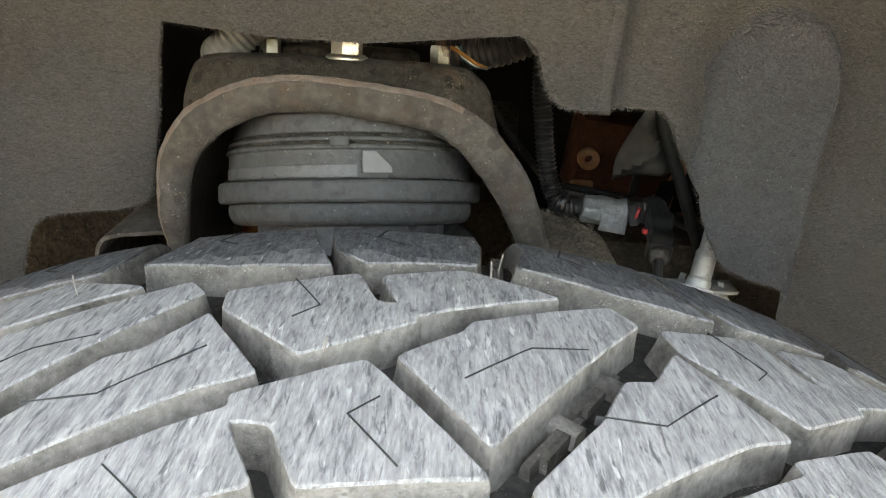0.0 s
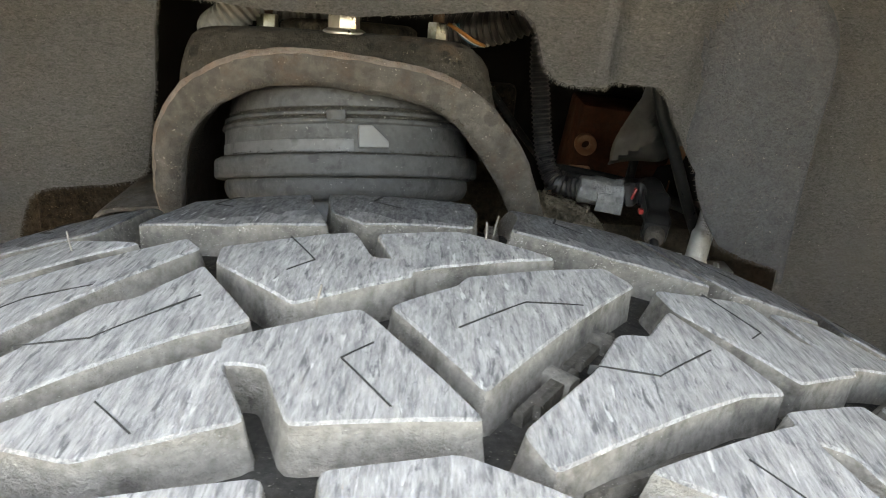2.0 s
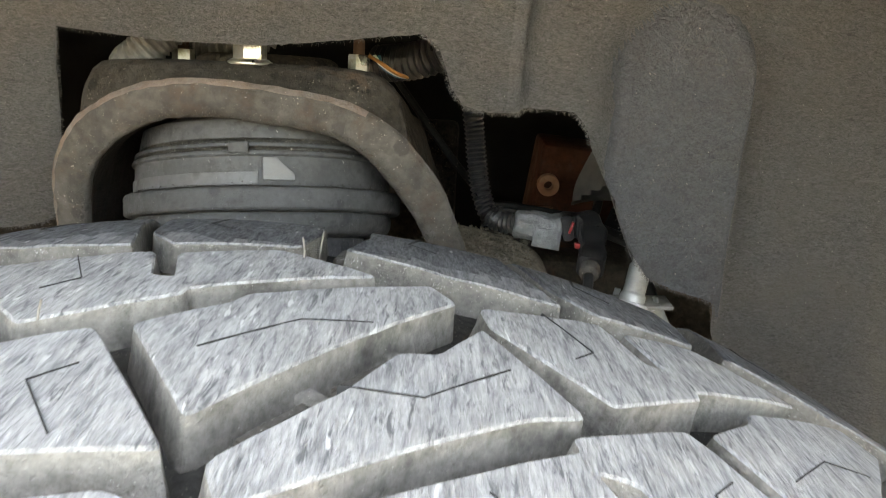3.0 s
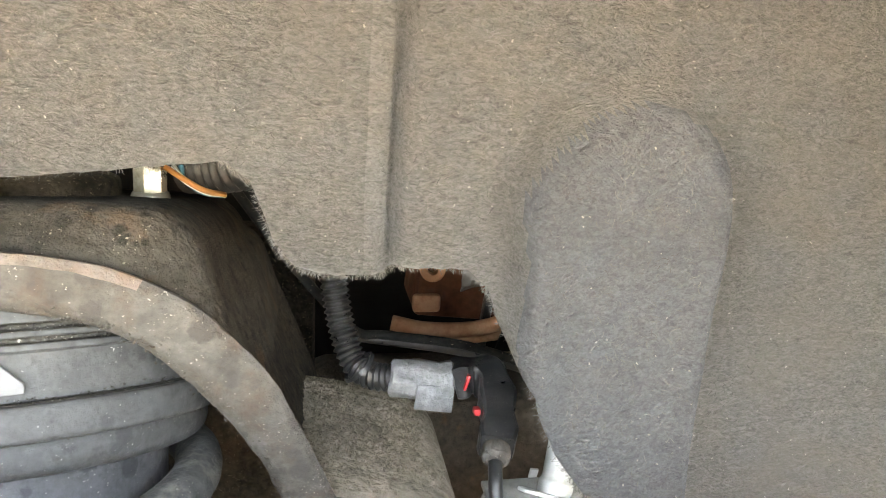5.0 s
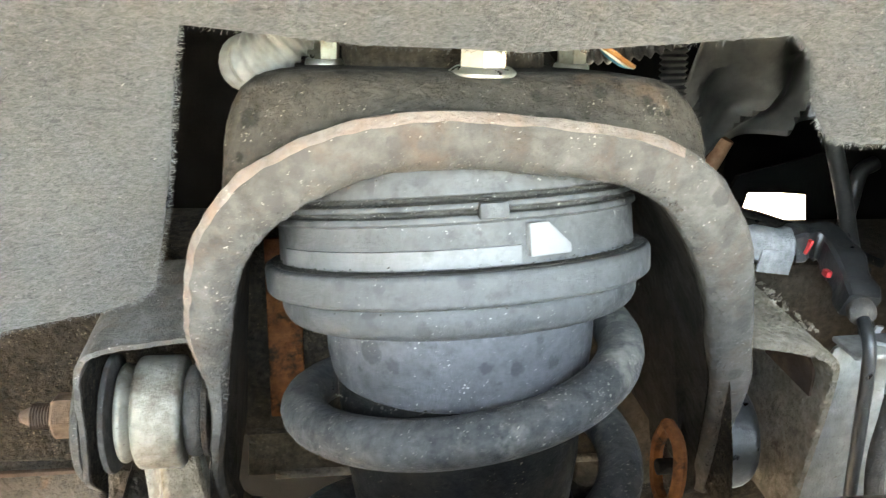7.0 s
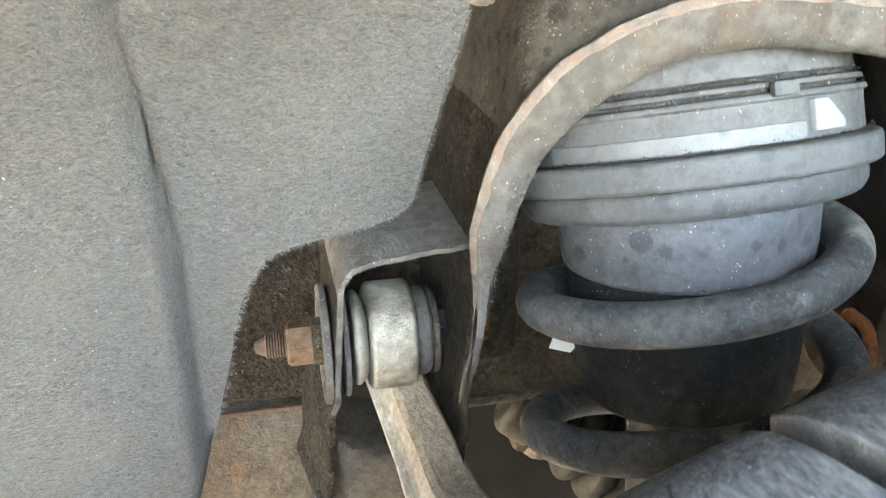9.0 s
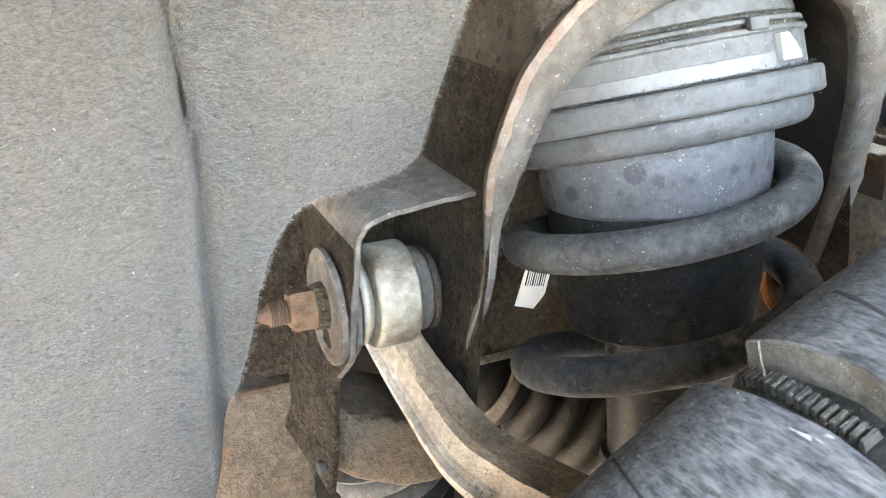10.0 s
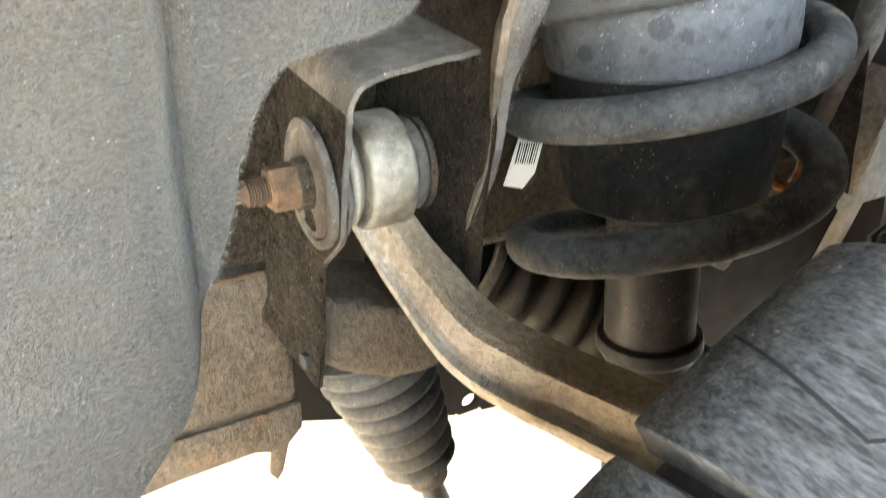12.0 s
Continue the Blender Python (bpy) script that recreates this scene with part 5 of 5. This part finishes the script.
ring = lathe(rounded([(0.0055, 0.0), (0.0055, 0.012), (0.0135, 0.012), (0.0135, 0.0)], 0.001), 28, along((0.1975, 1.004, 0.669), (0.1975, 0.99, 0.669)))
put(part("bolt_eye", ring, PINK), manifold)
put(part("tab", box((0.030, 0.010, 0.020), Matrix.Translation((0.192, 0.995, 0.632)), 0.004), PINK), manifold)
put(part("pipe", tube(curve([(0.155, 0.99, 0.612), (0.190, 0.985, 0.606), (0.235, 0.98, 0.607), (0.272, 0.975, 0.618), (0.296, 0.97, 0.642), (0.31, 0.965, 0.68)], 7), 0.0082, 16), PINK), manifold)
put(part("pipe", tube(curve([(0.22, 0.99, 0.592), (0.28, 0.988, 0.600), (0.325, 0.986, 0.602)], 5), 0.0072, 16), PINK), manifold)
put(part("strap", box((0.010, 0.012, 0.14), Matrix.Translation((0.262, 0.998, 0.65)) @ Matrix.Rotation(0.12, 4, "Y"), 0.003), BLACK), manifold)
# ---- plain walls round the wheel well; the unseen ones are added to block light ----
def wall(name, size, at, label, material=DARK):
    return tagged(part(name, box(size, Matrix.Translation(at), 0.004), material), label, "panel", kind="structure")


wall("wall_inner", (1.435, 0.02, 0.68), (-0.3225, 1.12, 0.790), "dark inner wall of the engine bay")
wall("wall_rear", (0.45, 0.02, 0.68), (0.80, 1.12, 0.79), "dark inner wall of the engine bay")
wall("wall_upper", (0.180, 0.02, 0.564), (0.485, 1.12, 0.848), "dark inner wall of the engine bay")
# Ceiling to wall_north stay out of view; added to cut sky and ground light.
wall("ceiling", (3.4, 2.60, 0.02), (0.7, 1.40, 1.14), "unseen dark ceiling, added to shade the bay and the ground")
wall("wall_floor", (1.9, 0.33, 0.02), (0.0, 0.955, 0.47), "unseen dark floor of the engine bay, added to block ground light")
wall("wall_front", (0.02, 0.70, 0.70), (-0.95, 0.80, 0.78), "unseen dark front wall, added to keep light out of the engine bay")
wall("wall_back", (0.02, 1.04, 0.90), (0.56, 0.60, 0.68), "unseen dark rear wall, added to keep light out of the wheel well")
wall("wall_arch_front", (0.02, 0.24, 0.80), (-0.635, 0.165, 0.66), "unseen dark front end of the wheel well, added to block side light")
wall("wall_north", (3.4, 0.02, 0.83), (0.7, 2.1, 0.715), "unseen dark far wall, added to block light from behind the vehicle")

# Unseen fender with an arched cut-out, added to narrow the light reaching the strut.
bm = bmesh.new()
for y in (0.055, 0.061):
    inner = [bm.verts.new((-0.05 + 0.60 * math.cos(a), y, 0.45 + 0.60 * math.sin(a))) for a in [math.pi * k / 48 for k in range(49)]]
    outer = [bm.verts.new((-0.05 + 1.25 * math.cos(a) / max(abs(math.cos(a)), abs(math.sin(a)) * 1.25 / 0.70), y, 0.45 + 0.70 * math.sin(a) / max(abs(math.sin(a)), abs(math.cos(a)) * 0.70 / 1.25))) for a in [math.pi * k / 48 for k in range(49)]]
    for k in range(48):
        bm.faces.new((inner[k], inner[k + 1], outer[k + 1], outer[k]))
tagged(part("wall_fender", finish(bm, False), DARK), "unseen dark fender panel, added to limit light through the wheel arch", "panel", kind="structure")


def framed(name, outer, hole, y, label):
    """A thin panel with a four-sided gap."""
    bm = bmesh.new()
    sides = []
    for yy in (y, y + 0.003):
        a = [bm.verts.new((x, yy, z)) for x, z in outer]
        b = [bm.verts.new((x, yy, z)) for x, z in hole]
        for k in range(4):
            bm.faces.new((a[k], a[(k + 1) % 4], b[(k + 1) % 4], b[k]))
        sides.append((a, b))
    for p, q in zip(sides[0], sides[1]):
        for k in range(4):
            bm.faces.new((p[k], p[(k + 1) % 4], q[(k + 1) % 4], q[k]))
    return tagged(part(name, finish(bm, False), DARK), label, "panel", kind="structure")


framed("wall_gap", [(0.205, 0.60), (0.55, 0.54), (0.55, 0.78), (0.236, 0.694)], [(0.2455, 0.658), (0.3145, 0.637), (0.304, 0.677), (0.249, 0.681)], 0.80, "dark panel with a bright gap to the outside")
# ---- paper tag, lint and fibres ----
PAPER = surface("paper", (0.72, 0.71, 0.67), (0.80, 0.79, 0.75), 0.8)
INK = surface("ink", (0.02, 0.02, 0.02), (0.03, 0.03, 0.03), 0.8)
tag = thing("paper_tag", "small white paper tag with printed bars behind the spring", "tag", (-0.066, 0.60, 0.60))
TAG = Matrix.Translation((-0.0700, 0.604, 0.6070)) @ Matrix.Rotation(radians(12), 4, "Y") @ Matrix.Rotation(radians(90), 4, "X")
sheet = put(part("paper", plate([(-0.0115, -0.013), (0.004, -0.015), (0.0105, -0.004), (0.0105, 0.020), (-0.009, 0.020)], 0.0006, TAG, 0.0002), PAPER), tag)
for k in range(9):
    put(part("bar", box((0.0006 if k % 3 else 0.0011, 0.014, 0.0003), TAG @ Matrix.Translation((-0.007 + k * 0.0018, 0.009, 0.0008)), 0.0001), INK), sheet)


def slivers(count, seed, length, width, where):
    """Loose fibres and grit: thin three-sided slivers, each at a place and way that where() gives."""
    rng = random.Random(seed)
    verts, faces = [], []
    for _ in range(count):
        p, d, nrm = where(rng)
        l, w = length * rng.uniform(0.4, 1.5), width * rng.uniform(0.6, 1.4)
        side = d.cross(nrm).normalized()
        bend = side * l * rng.uniform(-0.3, 0.3)
        i = len(verts)
        for t in (0.0, 0.5, 1.0):
            c = p + d * (l * t) + bend * (t * (1 - t) * 2) + nrm * (w * 0.4)
            verts.extend((c + side * w * 0.5, c - side * w * 0.5, c + nrm * w * 0.7))
        for k in (0, 3):
            for a, b in ((0, 1), (1, 2), (2, 0)):
                faces.append((i + k + a, i + k + b, i + k + 3 + b, i + k + 3 + a))
    me = bpy.data.meshes.new("slivers")
    me.from_pydata(verts, [], faces)
    return me


def on_liner(rng):
    while True:
        x, z = rng.uniform(-0.50, 0.42), rng.uniform(0.52, 1.0)
        if z > edge_z(x) + 0.003:
            break
    a = rng.uniform(0, math.pi * 2)
    nrm = Vector((0, -1, -0.12))
    return Vector((x, liner_y(x, z) - 0.002, z)), Vector((math.cos(a), -0.1, math.sin(a))).normalized(), nrm.normalized()


def on_edge(rng):
    k = rng.randrange(3, len(LOWER_EDGE) - 3)
    (xa, za), (xb, zb) = LOWER_EDGE[k], LOWER_EDGE[k + 1]
    t = rng.random()
    x, z = xa + (xb - xa) * t, za + (zb - za) * t
    out = Vector((zb - za, 0, -(xb - xa))).normalized()
    d = (out + Vector((rng.uniform(-0.8, 0.8), rng.uniform(-0.8, 0.5), rng.uniform(-0.8, 0.8)))).normalized()
    return Vector((x, liner_y(x, z), z)), d, Vector((0, -1, 0))


def on_ledge(rng):
    """Grit in the grooves and on the ledges of the strut's cap, thickest where it lies flat."""
    r, h = rng.choice(((0.0815, 0.0124), (0.0825, 0.0124), (0.0798, 0.0124), (0.0782, 0.0372), (0.0760, 0.0392), (0.0795, 0.0326), (0.0612, -0.0470), (0.0842, -0.0008)))
    a = rng.uniform(-1.75, 1.75)
    d = Vector((rng.uniform(-1, 1), rng.uniform(-1, 1), rng.uniform(-0.3, 0.3))).normalized()
    return STRUT @ Vector((r * math.sin(a), -r * math.cos(a), h + rng.gauss(0, 0.0008))), d, STRUT_A


def on_bracket(rng):
    """Dirt lying on the flat top of the rear bracket, thickest towards the tower."""
    x = 0.068 + 0.060 * rng.random() ** 1.5
    z = 0.7188 - 0.10 * max(0.0, x - 0.075) - 1.6 * max(0.0, x - 0.105) ** 2 * 4
    d = Vector((rng.uniform(-1, 1), rng.uniform(-1, 1), rng.uniform(-0.2, 0.5))).normalized()
    return Vector((x, rng.uniform(0.505, 0.60), z)), d, Vector((0, 0, 1))


LIP_IN, LIP_OUT = arch_edges()[1], arch_edges()[0]


def on_lip(rng):
    """Crumbs of dirt along the lower edge of the flange."""
    k = rng.randrange(30, len(LIP_IN) - 8)
    t = 0.05 + abs(rng.gauss(0, 0.16))
    p = LIP_IN[k].lerp(LIP_OUT[k], min(t, 1.0)) + Vector((rng.uniform(-0.001, 0.001), -0.0012, rng.uniform(-0.001, 0.001)))
    return p, Vector((rng.uniform(-1, 1), rng.uniform(-0.3, 0.3), rng.uniform(-1, 1))).normalized(), Vector((0, -1, 0))


for name, me, label in (("grit", slivers(900, 21, 0.0007, 0.0006, on_ledge), "loose grit on the ledges of the strut"), ("dirt_clods", slivers(700, 23, 0.0018, 0.0016, on_bracket), "brown dirt clods on the rear bracket"), ("dirt_crumbs", slivers(600, 22, 0.0008, 0.0006, on_lip), "dirt crumbs along the edge of the flange")):
    me.materials.append({"grit": GROOVE, "dirt_clods": BRACKETDUST, "dirt_crumbs": STEEL}[name])
    tagged(new(name, me), label, "grit", kind="stuff")
for name, me, label in (("lint", slivers(1300, 3, 0.0007, 0.00042, on_liner), "pale lint and grit caught in the felt"), ("felt_fibres", slivers(2600, 5, 0.0022, 0.00014, on_edge), "frayed fibres along the cut felt edge"), ("felt_hair", slivers(20000, 9, 0.0021, 0.00018, on_liner), "short matted fibres on the face of the felt")):
    me.materials.append({"lint": LINT, "felt_fibres": FRAY, "felt_hair": HAIR}[name])
    tagged(new(name, me), label, "fibres", kind="stuff")
